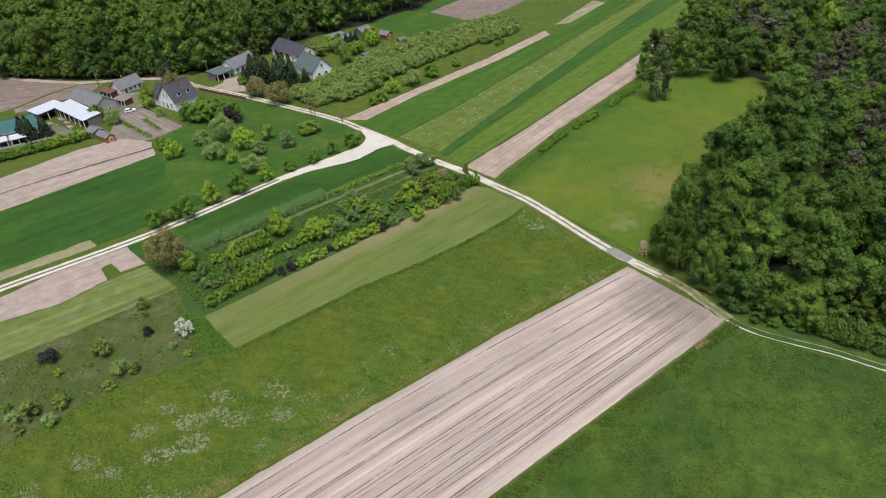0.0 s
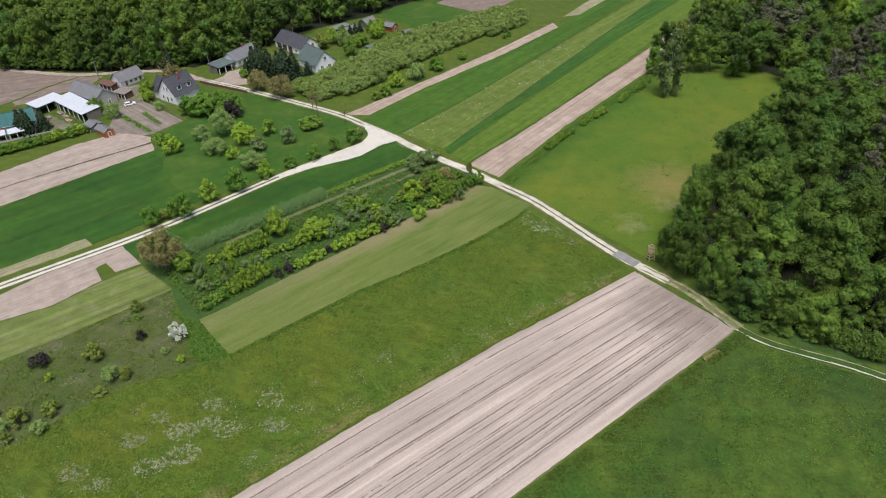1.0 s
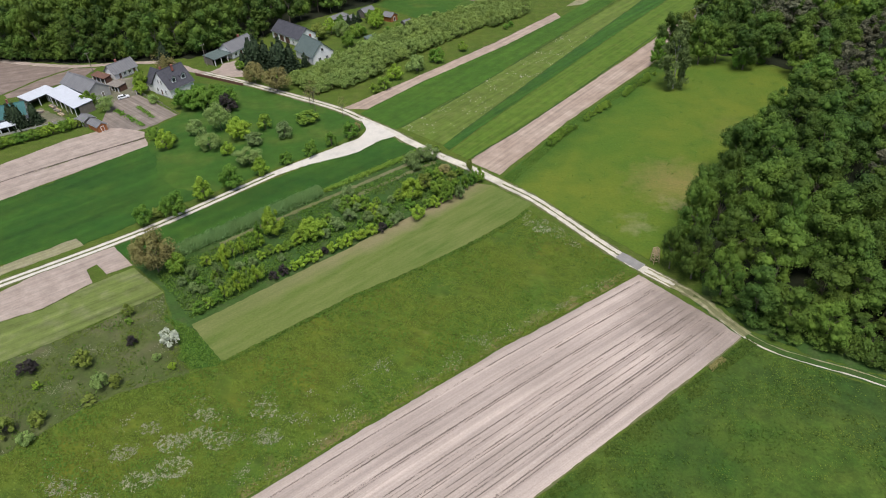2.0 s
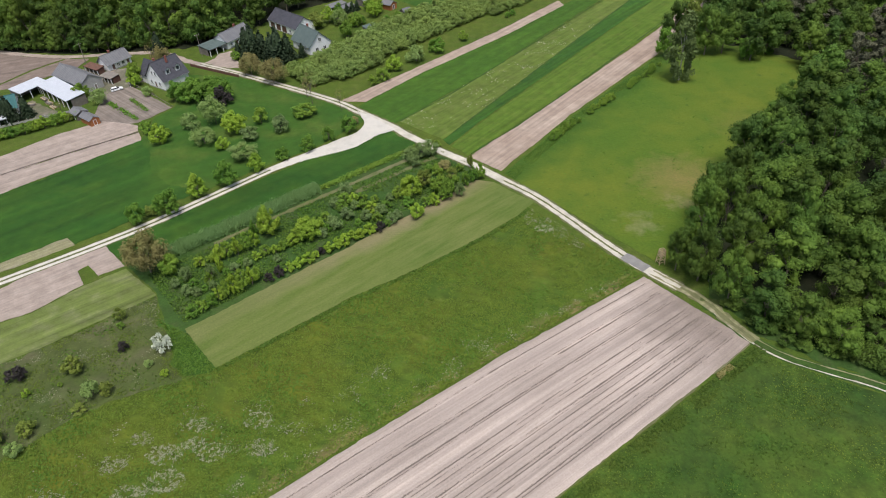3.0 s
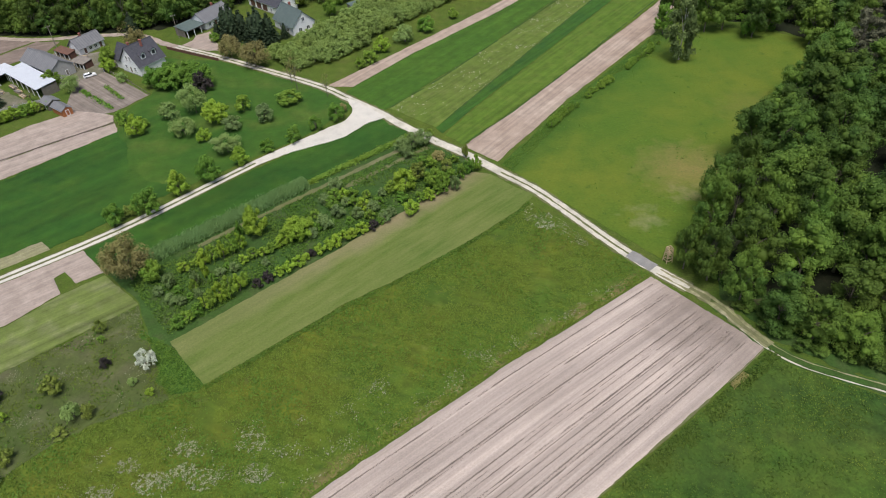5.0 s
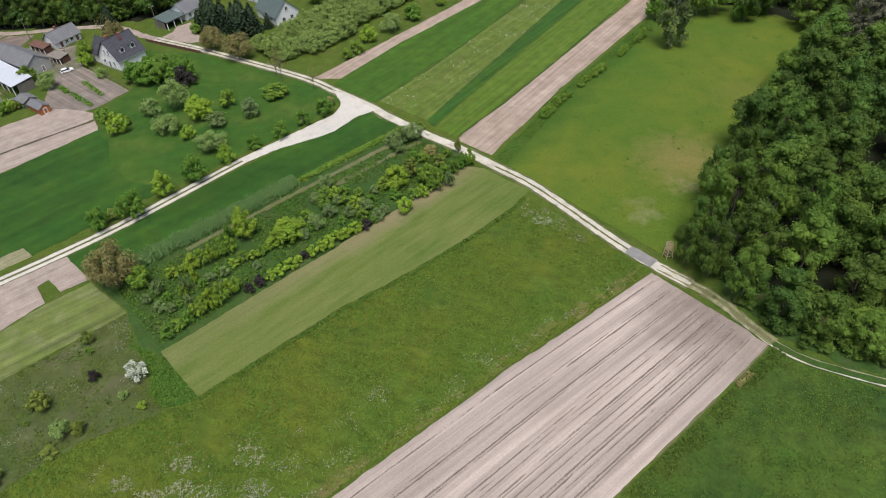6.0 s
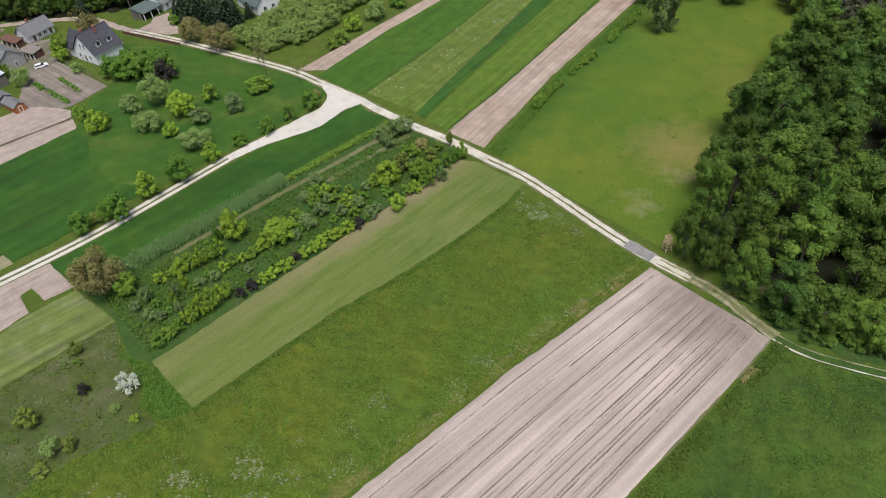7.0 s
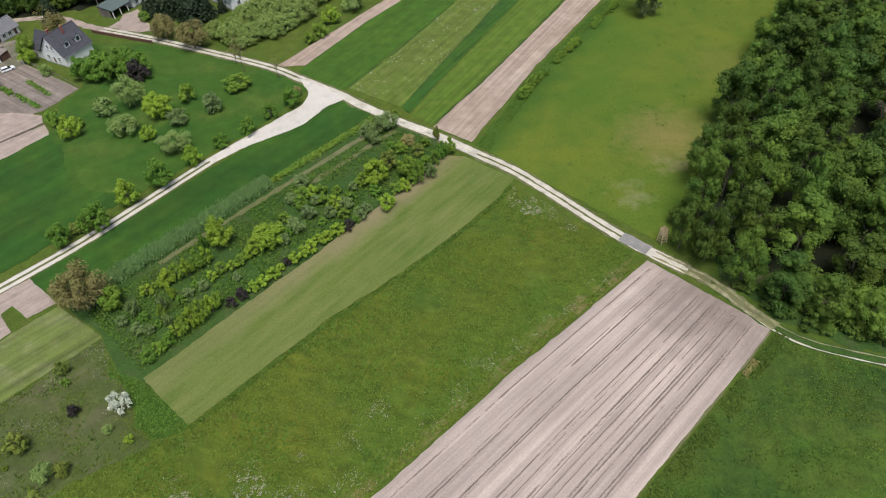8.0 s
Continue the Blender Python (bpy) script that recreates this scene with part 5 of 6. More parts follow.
# ---- trees round the farms ----
for x, y, key, k, tall in ((-99, 217, "deep_big0", 1.25, 0.95), (-96, 215, "deep_big1", 1.15, 0.95), (-93, 217.5, "deep_big0", 1.25, 0.95), (-90, 215, "deep_big0", 1.25, 0.95), (-87, 217.6, "deep_big1", 1.15, 0.95), (-84, 216.4, "deep_big0", 1.25, 0.95), (-95, 220, "deep_big1", 1.15, 0.95), (-88.5, 221, "deep_big0", 1.25, 0.95),
                           (-83.2, 213.6, "purple1", 2.1, 0.95), (-120.4, 232.4, "shrub_big1", 0.95, 1.3), (-119.4, 229.4, "bright_big0", 0.75, 1.1), (-115.6, 245.4, "copper_big0", 1.1, 1.1), (-117.5, 245, "bare0", 1.6, 1.3), (-80.5, 236.4, "copper_big1", 1.2, 0.95), (-70.5, 228.6, "copper_big0", 1.4, 0.95), (-56.4, 216.4, "bare1", 1.15, 1.1), (-125.8, 216.0, "grey_big0", 0.85, 1.0), (-136.4, 210.4, "bare0", 1.0, 0.9), (-66.5, 280.4, "olive_big0", 1.5, 0.8), (-52, 270.4, "shrub_big0", 0.95, 1.25), (-44.4, 291.6, "bright_big0", 0.95, 1.2), (-58, 291, "deep_big0", 0.7, 1.2), (-38, 283, "deep0", 1.2, 1.0), (-34, 287, "shrub1", 1.2, 1.0), (-48, 284, "deep1", 1.1, 1.0), (-60, 296, "deep2", 1.3, 1.2),
                           (-134, 220, "shrub_big1", 0.9, 1.0), (-112, 221.5, "grey0", 1.0, 1), (-62, 286, "bright_big1", 1.0, 1.1), (-57, 283, "grey_big0", 1.0, 1.0), (-50, 281, "shrub_big0", 0.9, 1.2), (-44, 296, "bright_big0", 1.0, 1.2), (-47, 300, "shrub_big1", 0.9, 1), (-90, 250, "shrub2", 1.1, 1)):
    plant(key, x, y, k, tall, group="trees round the farms")
for x, y, key, k in ((-86.4, 253.4, "spruce0", 1.05), (-83.4, 250.8, "spruce1", 1.2), (-80.6, 252.4, "spruce0", 0.95), (-75.6, 248.4, "spruce1", 1.0), (-72.6, 246.2, "spruce0", 1.25), (-69.8, 248.2, "spruce1", 0.95), (-90.4, 254.8, "spruce1", 0.5), (-65.4, 251, "spruce1", 0.5), (-121, 256, "spruce0", 0.9), (-149.4, 204.4, "spruce1", 0.85), (-152.4, 205.6, "spruce0", 0.8), (-146.4, 208, "spruce0", 0.72),
                     (-54.6, 299.6, "spruce0", 0.42), (-52.8, 301, "spruce1", 0.42), (-56.6, 298, "spruce0", 0.4)):
    plant(key, x, y, k, group="spruces round the farms")
for i in range(22):
    t = i / 21
    plant(f"{rnd.choice(['shrub', 'olive', 'deep', 'bright'])}{i % 3}", -160 + 31 * t + rnd.uniform(-0.6, 0.6), 182.5 + 23 * t + rnd.uniform(-0.6, 0.6), rnd.uniform(0.8, 1.2), 0.9, group="hedge bushes beside the farmyard")


# models that were never planted
for key, model in KINDS.items():
    if key not in USED:
        for o in (*model.children_recursive, model):
            bpy.data.objects.remove(o)

# ---- farm buildings ----
def opening(host, L, W, side, pos, z, w, h, kind):
    """A window or door in a wall: a frame that stands proud, a pane or leaf set back in it."""
    face = {"S": (pos, -W / 2, 0), "N": (-pos, W / 2, 180), "E": (L / 2, pos, 90), "W": (-L / 2, -pos, -90)}[side]
    m = pose(face[0], face[1], z, 0, 0, face[2])
    bm = bmesh.new()
    t = 0.12
    for x0, z0, x1, z1 in ((-w / 2, 0, w / 2, t), (-w / 2, h - t, w / 2, h), (-w / 2, t, -w / 2 + t, h - t), (w / 2 - t, t, w / 2, h - t)):
        box(bm, x0, -0.08, z0, x1, 0.02, z1, m)
    if kind == "window":
        box(bm, -0.04, -0.06, t, 0.04, 0.0, h - t, m)
        frame_ob = part("window", bm, M["white_wall"], host)
        bm = bmesh.new()
        box(bm, -w / 2 + t, -0.03, t, w / 2 - t, -0.01, h - t, m)
        part("pane", bm, M["glass"], frame_ob, "dark window pane")
        bm = bmesh.new()
        box(bm, -w / 2 - 0.1, -0.2, -0.06, w / 2 + 0.1, 0.0, 0.0, m)
        part("sill", bm, M["concrete"], frame_ob)
    else:
        frame_ob = part("door", bm, M["white_wall"], host)
        for k in (0, 1):
            bm = bmesh.new()
            x0 = -w / 2 + t + k * (w / 2 - t)
            box(bm, x0 + 0.02, -0.05, 0.02, x0 + w / 2 - t - 0.02, -0.01, h - t, m)
            part("door_leaf", bm, M[kind], frame_ob, "planked door leaf")


def slab(pts, thick):
    """A sloping plate with its lower side thick metres below."""
    bm = bmesh.new()
    top = [bm.verts.new(p) for p in pts]
    low = [bm.verts.new((x, y, z - thick)) for x, y, z in pts]
    bm.faces.new(top)
    bm.faces.new(low[::-1])
    for i in range(len(pts)):
        j = (i + 1) % len(pts)
        bm.faces.new((top[i], low[i], low[j], top[j]))
    bmesh.ops.recalc_face_normals(bm, faces=bm.faces)
    return bm


def gable_body(L, W, eave, ridge):
    bm = bmesh.new()
    ends = [[bm.verts.new((x, y, z)) for y, z in ((-W / 2, -0.1), (W / 2, -0.1), (W / 2, eave), (0, ridge - 0.12), (-W / 2, eave))] for x in (-L / 2, L / 2)]
    bm.faces.new(ends[0][::-1])
    bm.faces.new(ends[1])
    for i in range(5):
        j = (i + 1) % 5
        bm.faces.new((ends[0][i], ends[0][j], ends[1][j], ends[1][i]))
    bmesh.ops.recalc_face_normals(bm, faces=bm.faces)
    return bm


def chimney(host, x, y, z0, z1, material="brick"):
    bm = bmesh.new()
    box(bm, x - 0.3, y - 0.3, z0, x + 0.3, y + 0.3, z1)
    box(bm, x - 0.37, y - 0.37, z1, x + 0.37, y + 0.37, z1 + 0.12)
    part("chimney", bm, M[material], host, "small masonry chimney")


def gable_house(name, label, x, y, turn, L, W, eave, ridge, wall, roof, over=0.45, holes=(), chimneys=(), category="house", plinth=True):
    """A building with a pitched roof; the ridge runs along its own x."""
    host = tagged(empty(name, pose(x, y, 0, 0, 0, turn)), label, category)
    part("wall", gable_body(L, W, eave, ridge), M[wall], host)
    drop = (ridge - eave) / (W / 2) * over
    for s in (-1, 1):
        pts = [(-L / 2 - over, 0, ridge), (L / 2 + over, 0, ridge), (L / 2 + over, s * (W / 2 + over), eave - drop), (-L / 2 - over, s * (W / 2 + over), eave - drop)]
        part("roof", slab([(a, b, c + 0.12) for a, b, c in pts], 0.16), M[roof], host)
        bm = bmesh.new()
        beam(bm, (-L / 2 - over, s * (W / 2 + over + 0.05), eave - drop), (L / 2 + over, s * (W / 2 + over + 0.05), eave - drop), 0.07)
        part("gutter", bm, M["steel"], host)
    bm = bmesh.new()
    box(bm, -L / 2 - over, -0.16, ridge + 0.05, L / 2 + over, 0.16, ridge + 0.19)
    part("ridge_cap", bm, M[roof], host)
    if plinth:
        bm = bmesh.new()
        box(bm, -L / 2 - 0.04, -W / 2 - 0.04, -0.1, L / 2 + 0.04, W / 2 + 0.04, 0.35)
        part("plinth", bm, M["concrete"], host)
    for hole in holes:
        opening(host, L, W, *hole)
    for cx, cy in chimneys:
        chimney(host, cx, cy, ridge - 1.2, ridge + 0.9)
    return host


def shelter(name, label, x, y, turn, L, W, front, back, roof, posts, wall="grey_wood", category="shed"):
    """An open shelter: a sloping roof on posts, with a back wall and ends."""
    host = tagged(empty(name, pose(x, y, 0, 0, 0, turn)), label, category)
    part("roof", slab([(-L / 2, -W / 2, front), (L / 2, -W / 2, front), (L / 2, W / 2, back), (-L / 2, W / 2, back)], 0.18), M[roof], host)
    bm = bmesh.new()
    box(bm, -L / 2 + 0.2, W / 2 - 0.35, -0.1, L / 2 - 0.2, W / 2 - 0.15, back - 0.25)
    part("back_wall", bm, M[wall], host)
    for s in (-1, 1):
        bm = bmesh.new()
        box(bm, s * (L / 2 - 0.3) - 0.08, -W / 4, -0.1, s * (L / 2 - 0.3) + 0.08, W / 2 - 0.36, min(front, back) - 0.25)
        part("side_wall", bm, M[wall], host)
    for i in range(posts):
        px = -L / 2 + 0.3 + (L - 0.6) * i / (posts - 1)
        bm = bmesh.new()
        box(bm, px - 0.11, -W / 2 + 0.2, -0.1, px + 0.11, -W / 2 + 0.42, front - 0.17)
        part("post", bm, M["white_wall"], host)
    bm = bmesh.new()
    box(bm, -L / 2 + 0.1, -W / 2 + 0.18, front - 0.36, L / 2 - 0.1, -W / 2 + 0.44, front - 0.16)
    part("beam", bm, M["grey_wood"], host)
    return host


win = "window"
white_house = gable_house("farmhouse", "white plastered house with a steep dark grey tiled roof", -108.0, 231.1, 56, 9.6, 10.0, 3.7, 8.9, "white_wall", "roof_dark",
                          holes=[("W", 0.9, 4.6, 1.0, 1.5, win), ("W", -0.9, 4.6, 1.0, 1.5, win), ("W", -2.6, 1.3, 1.2, 1.4, win), ("W", 2.2, 1.3, 1.2, 1.4, win), ("W", -0.2, 0.4, 1.1, 2.1, "brown_wood"), ("E", 0.0, 1.1, 1.2, 1.3, win)],
                          chimneys=[(0.4, -1.3), (-3.0, 0.3)])
for dx in (-1.7, 2.2):
    # dormer on the long slope
    bm = gable_body(2.5, 1.7, 1.75, 2.5)
    bmesh.ops.transform(bm, matrix=pose(dx, -2.75, 4.7, 0, 0, -90), verts=bm.verts)
    dormer = part("dormer", bm, M["white_wall"], white_house)
    for k in (-1, 1):
        part("dormer_roof", slab([(dx, -4.3, 7.3), (dx, -1.4, 7.3), (dx + k * 1.2, -1.4, 6.2), (dx + k * 1.2, -4.3, 6.2)], 0.12), M["roof_dark"], dormer)
    bm = bmesh.new()
    box(bm, dx - 0.5, -4.07, 5.15, dx + 0.5, -3.99, 6.3)
    part("dormer_window", bm, M["glass"], dormer, "small dark dormer window")
# side wing of the white house
bm = gable_body(6.0, 6.0, 3.5, 7.5)
bmesh.ops.transform(bm, matrix=pose(-1.2, 6.4, 0, 0, 0, 90), verts=bm.verts)
part("wing_wall", bm, M["white_wall"], white_house)
for s in (-1, 1):
    part("wing_roof", slab([(-1.2, 1.4, 7.62), (-1.2, 9.8, 7.62), (-1.2 + s * 3.5, 9.8, 3.0), (-1.2 + s * 3.5, 1.4, 3.0)], 0.16), M["roof_dark"], white_house)

gable_house("cottage", "small white cottage with a plain grey roof", -135.0, 248.3, 58, 9.5, 6.0, 2.7, 5.2, "white_wall", "roof_grey",
            holes=[("S", -2.6, 0.1, 1.2, 2.1, "brown_wood"), ("S", -0.6, 0.9, 1.2, 1.2, win), ("S", 1.4, 0.9, 1.2, 1.2, win), ("S", 3.4, 0.1, 1.2, 2.1, "brown_wood"), ("W", 0, 1.0, 1.2, 1.2, win)], chimneys=[(-1.0, 0.2)])
gable_house("barn", "grey rendered barn with a long pale grey roof", -140.9, 232.0, -35, 18.6, 8.0, 3.3, 5.9, "grey_wall", "roof_grey", over=0.3,
            holes=[("S", -5, 0.1, 2.6, 2.6, "grey_wood"), ("S", 0, 0.1, 2.6, 2.6, "grey_wood"), ("E", 1.2, 0.1, 1.0, 2.0, "grey_wood")], category="barn", plinth=False)
shelter("open_shed", "long open shed with a white metal roof round a yard", -141.5, 221.4, -38, 23.0, 6.8, 3.2, 3.8, "roof_white", 7)
shelter("open_shed", "short open shed with a white metal roof", -154.4, 224.9, 63, 11.0, 6.2, 3.2, 3.8, "roof_white", 4)
gable_house("farmhouse", "low house with a teal metal roof and white walls", -158.5, 210.0, 30, 14.0, 10.5, 2.9, 5.4, "white_wall", "roof_teal",
            holes=[("S", 3, 0.9, 1.3, 1.3, win), ("S", 5.4, 0.9, 1.0, 1.3, win), ("E", 1.5, 0.9, 1.2, 1.2, win)], chimneys=[(2.5, 2.0)])
gable_house("annex", "small annex with a dull red roof", -161.0, 204.0, 30, 4.5, 4.0, 2.2, 3.0, "white_wall", "roof_red", over=0.2, category="shed", plinth=False)
shelter("carport", "low carport with a white sheet roof", -152.6, 202.4, 35, 5.0, 4.0, 2.4, 2.7, "roof_white", 3)
shelter("carport", "low lean-to with a white sheet roof", -157.8, 199.6, 35, 5.5, 4.0, 2.3, 2.6, "roof_white", 3)
gable_house("garden_shed", "orange stained wooden shed with a grey roof", -122.6, 202.4, -36, 6.2, 3.0, 2.1, 2.9, "orange_wood", "roof_grey", over=0.25, holes=[("E", 0, 0.1, 1.1, 1.8, "orange_wood")], category="shed", plinth=False)
gable_house("garden_shed", "grey wooden shed with a grey felt roof", -128.2, 206.6, -36, 4.6, 3.8, 2.1, 2.9, "grey_wood", "roof_grey", over=0.25, holes=[("S", 0, 0.1, 1.1, 1.8, "grey_wood")], category="shed", plinth=False)
shelter("lean_to", "low brown lean-to with a reddish roof beside a cottage", -140.6, 243.2, -32, 8.5, 3.2, 2.0, 2.5, "brown_wood", 4, "brown_wood")
shelter("lean_to", "dark wooden woodshed beside a farmyard", -130.6, 234.4, -30, 6.5, 4.0, 2.1, 2.6, "grey_wood", 4, "brown_wood")
gable_house("farmhouse", "long white farmhouse with a grey-green roof", -96.3, 268.0, 63, 13.0, 7.0, 3.0, 5.5, "white_wall", "roof_grey",
            holes=[("S", -4.5, 0.9, 1.2, 1.3, win), ("S", -1.5, 0.1, 1.2, 2.1, "brown_wood"), ("S", 1.5, 0.9, 1.2, 1.3, win), ("S", 4.2, 0.9, 1.2, 1.3, win), ("W", 0, 1, 1.2, 1.3, win)], chimneys=[(2.0, 0.3)])
shelter("carport", "open carport with a grey-green roof on white posts", -101.0, 259.4, 57, 9.5, 7.0, 2.7, 3.3, "roof_green", 4)
gable_house("barn", "long white barn with brown doors and a dark grey roof", -76.2, 281.0, -42, 19.0, 9.0, 3.3, 6.5, "white_wall", "roof_dark", over=0.35,
            holes=[("S", -6.5, 0.1, 3.2, 2.7, "brown_wood"), ("S", -2.5, 0.1, 3.2, 2.7, "brown_wood"), ("S", 1.5, 0.1, 3.2, 2.7, "brown_wood"), ("S", 5.5, 0.9, 1.2, 1.2, win)], category="barn")
gable_house("farmhouse", "white gabled house with a grey-green metal roof", -63.4, 259.2, -48, 12.9, 9.0, 3.5, 7.7, "white_wall", "roof_green",
            holes=[("E", -1.6, 1.0, 1.3, 1.4, win), ("E", 1.6, 1.0, 1.3, 1.4, win), ("E", 0.0, 4.3, 1.2, 1.4, win), ("S", 3, 0.9, 1.3, 1.3, win), ("S", -2, 0.9, 1.3, 1.3, win)], chimneys=[(-2, 0.4)])
shelter("greenhouse_shed", "low weathered shed with pale sheet roofs", -62.5, 305.4, 50, 9.0, 4.0, 1.3, 1.7, "roof_grey", 5)
shelter("greenhouse_shed", "low weathered shed with pale sheet roofs", -57.5, 303.0, 50, 7.0, 3.4, 1.3, 1.6, "roof_grey", 5)
gable_house("garden_hut", "small grey hut at the edge of a wood", -50.3, 308.5, 50, 6.0, 5.0, 2.4, 3.8, "grey_wood", "roof_grey", over=0.3, holes=[("S", 0, 0.1, 1.2, 1.9, "brown_wood")], category="shed", plinth=False)
shelter("garden_hut", "small open hut with a grey-green roof", -43.6, 274.6, 45, 5.2, 3.6, 2.1, 2.6, "roof_green", 3)
gable_house("garden_hut", "small hut with an orange-brown front", -39.2, 301.6, -35, 5.0, 4.0, 2.3, 3.4, "orange_wood", "roof_grey", over=0.3, holes=[("E", 0, 0.1, 1.1, 1.9, "brown_wood")], category="shed", plinth=False)
gable_house("garden_hut", "small grey hut on grass", -31.2, 292.6, 40, 3.6, 3.0, 2.0, 2.8, "grey_wood", "roof_grey", over=0.25, holes=[("S", 0, 0.1, 1.0, 1.8, "grey_wood")], category="shed", plinth=False)

# ---- yards, walls and fences ----
field([(-123, 240), (-121, 232), (-117, 233), (-113, 238), (-112, 244), (-119, 247)], M["yard"], 0.058, "trodden yard behind a house", 0.8, "yard")
field([(-134, 212), (-129, 222.6), (-121, 229.4), (-124, 239), (-130, 246), (-137, 243), (-145, 247), (-150, 243), (-133, 229)], M["yard"], 0.06, "trodden earth farmyard", 0.5, "yard")
field([(-152, 220), (-137, 210), (-134, 209.6), (-150, 203), (-154, 212)], M["yard"], 0.062, "cluttered pale yard between sheds", 0.5, "yard")


def fence(name, label, a, b, gap, height, thick, material, rails=2, solid=0.0):
    """Posts and boards from a to b."""
    host = tagged(empty(name, pose(a[0], a[1], 0, 0, 0, math.degrees(math.atan2(b[1] - a[1], b[0] - a[0])))), label, "fence")
    L = math.hypot(b[0] - a[0], b[1] - a[1])
    n = int(L / gap)
    for i in range(n + 1):
        bm = bmesh.new()
        box(bm, L * i / n - thick, -thick, -0.2, L * i / n + thick, thick, height)
        part("post", bm, M[material], host)
        if i < n:
            if solid:
                bm = bmesh.new()
                box(bm, L * i / n + thick, -thick * 0.5, 0.02, L * (i + 1) / n - thick, thick * 0.5, height * solid)
                part("panel", bm, M[material], host)
            else:
                for r in range(rails):
                    z = height * (r + 0.6) / rails
                    bm = bmesh.new()
                    box(bm, L * i / n + thick, -0.03, z - 0.06, L * (i + 1) / n - thick, 0.03, z + 0.06)
                    part("rail", bm, M[material], host)
    return host


fence("boundary_wall", "low dark brown boundary wall along the track", (-105.5, 245.4), (-84.5, 234.2), 2.0, 1.1, 0.14, "brown_wood", solid=0.9)
fence("fence", "pale wooden fence along the farmyard hedge", (-160, 195.5), (-131, 211.5), 2.4, 1.2, 0.07, "concrete", solid=0.6)
fence("fence", "grey wooden fence beside the kitchen garden", (-120.6, 229.6), (-108, 219.4), 2.2, 1.2, 0.06, "grey_wood")
fence("fence", "low timber edge along the kitchen garden", (-107.6, 219.2), (-99.8, 212), 2.2, 0.5, 0.06, "grey_wood", 1)
fence("gate", "white metal yard gate standing upright", (-122.3, 231.0), (-121.2, 228.9), 1.1, 1.9, 0.05, "white_wall", solid=0.95)

for x, y, h in ((-147.0, 249.7, 8.5), (-104.4, 254.6, 8.5)):
    pole = tagged(empty("utility_pole", pose(x, y, 0, 0, 0, 40)), "grey wooden utility pole with a crossarm", "pole", "utility poles")
    bm = bmesh.new()
    beam(bm, (0, 0, -0.3), (0, 0, h), 0.15, 0.1, 8)
    part("shaft", bm, M["grey_wood"], pole)
    bm = bmesh.new()
    box(bm, -0.8, -0.05, h - 0.5, 0.8, 0.05, h - 0.36)
    part("crossarm", bm, M["grey_wood"], pole)
    for dx in (-0.7, 0.0, 0.7):
        bm = bmesh.new()
        beam(bm, (dx, 0, h - 0.36), (dx, 0, h - 0.16), 0.05, 0.03)
        part("insulator", bm, M["white_wall"], pole)

# ---- timber stacks in the yard ----
for x, y, turn, length, rows in ((-147.6, 219.6, -38, 3.4, 4), (-144.4, 216.6, -30, 2.8, 3), (-149.6, 215.6, 20, 2.4, 3), (-141.4, 213.6, -38, 3.0, 2), (-133.4, 240.2, 10, 3.0, 4)):
    stack = tagged(empty("timber_stack", pose(x, y, 0, 0, 0, turn)), "loose stack of weathered boards in a yard", "timber", "timber stacks in the yard")
    for r in range(rows):
        for c in range(4):
            bm = bmesh.new()
            dx, dy = rnd.uniform(-0.25, 0.25), 0.36 * c + rnd.uniform(-0.04, 0.04)
            box(bm, dx - length / 2, dy - 0.15, 0.2 * r + 0.05, dx + length / 2, dy + 0.15, 0.2 * r + 0.23)
            part("board", bm, M[rnd.choice(["grey_wood", "pale_wood", "grey_wood"])], stack)

# ---- car ----
car = tagged(empty("car", pose(-124.8, 226.3, 0, 0, 0, 36) @ Matrix.Scale(0.9, 4)), "white parked estate car on bare earth", "car")
bm = bmesh.new()
outline = ((-2.15, 0.35), (-2.2, 0.75), (-2.05, 0.95), (0.95, 0.95), (1.9, 0.82), (2.15, 0.6), (2.15, 0.35))
sides = [[bm.verts.new((x, s * (0.86 if z < 0.9 else 0.8), z)) for x, z in outline] for s in (-1, 1)]
bm.faces.new(sides[0])
bm.faces.new(sides[1][::-1])
for i in range(len(outline)):
    j = (i + 1) % len(outline)
    bm.faces.new((sides[0][j], sides[0][i], sides[1][i], sides[1][j]))
bmesh.ops.recalc_face_normals(bm, faces=bm.faces)
part("body", bm, M["car_white"], car)
bm = bmesh.new()
cabin = ((-2.0, 0.95), (-1.75, 1.36), (0.1, 1.38), (0.95, 0.95))
sides = [[bm.verts.new((x, s * (0.78 if z < 1 else 0.66), z)) for x, z in cabin] for s in (-1, 1)]
bm.faces.new(sides[0])
bm.faces.new(sides[1][::-1])
for i in range(4):
    j = (i + 1) % 4
    bm.faces.new((sides[0][j], sides[0][i], sides[1][i], sides[1][j]))
bmesh.ops.recalc_face_normals(bm, faces=bm.faces)
part("glasshouse", bm, M["glass"], car, "dark car windows")
part("roof", slab([(-1.78, -0.67, 1.43), (0.1, -0.67, 1.45), (0.1, 0.67, 1.45), (-1.78, 0.67, 1.43)], 0.07), M["car_white"], car)
for x in (-1.35, 1.3):
    for y in (-0.8, 0.8):
        bm = bmesh.new()
        beam(bm, (x, y - 0.1, 0.32), (x, y + 0.1, 0.32), 0.32, 0.32, 16)
        wheel = part("wheel", bm, M["rubber"], car)
        bm = bmesh.new()
        beam(bm, (x, y - 0.11, 0.32), (x, y + 0.11, 0.32), 0.19, 0.19, 12)
        part("rim", bm, M["steel"], wheel)
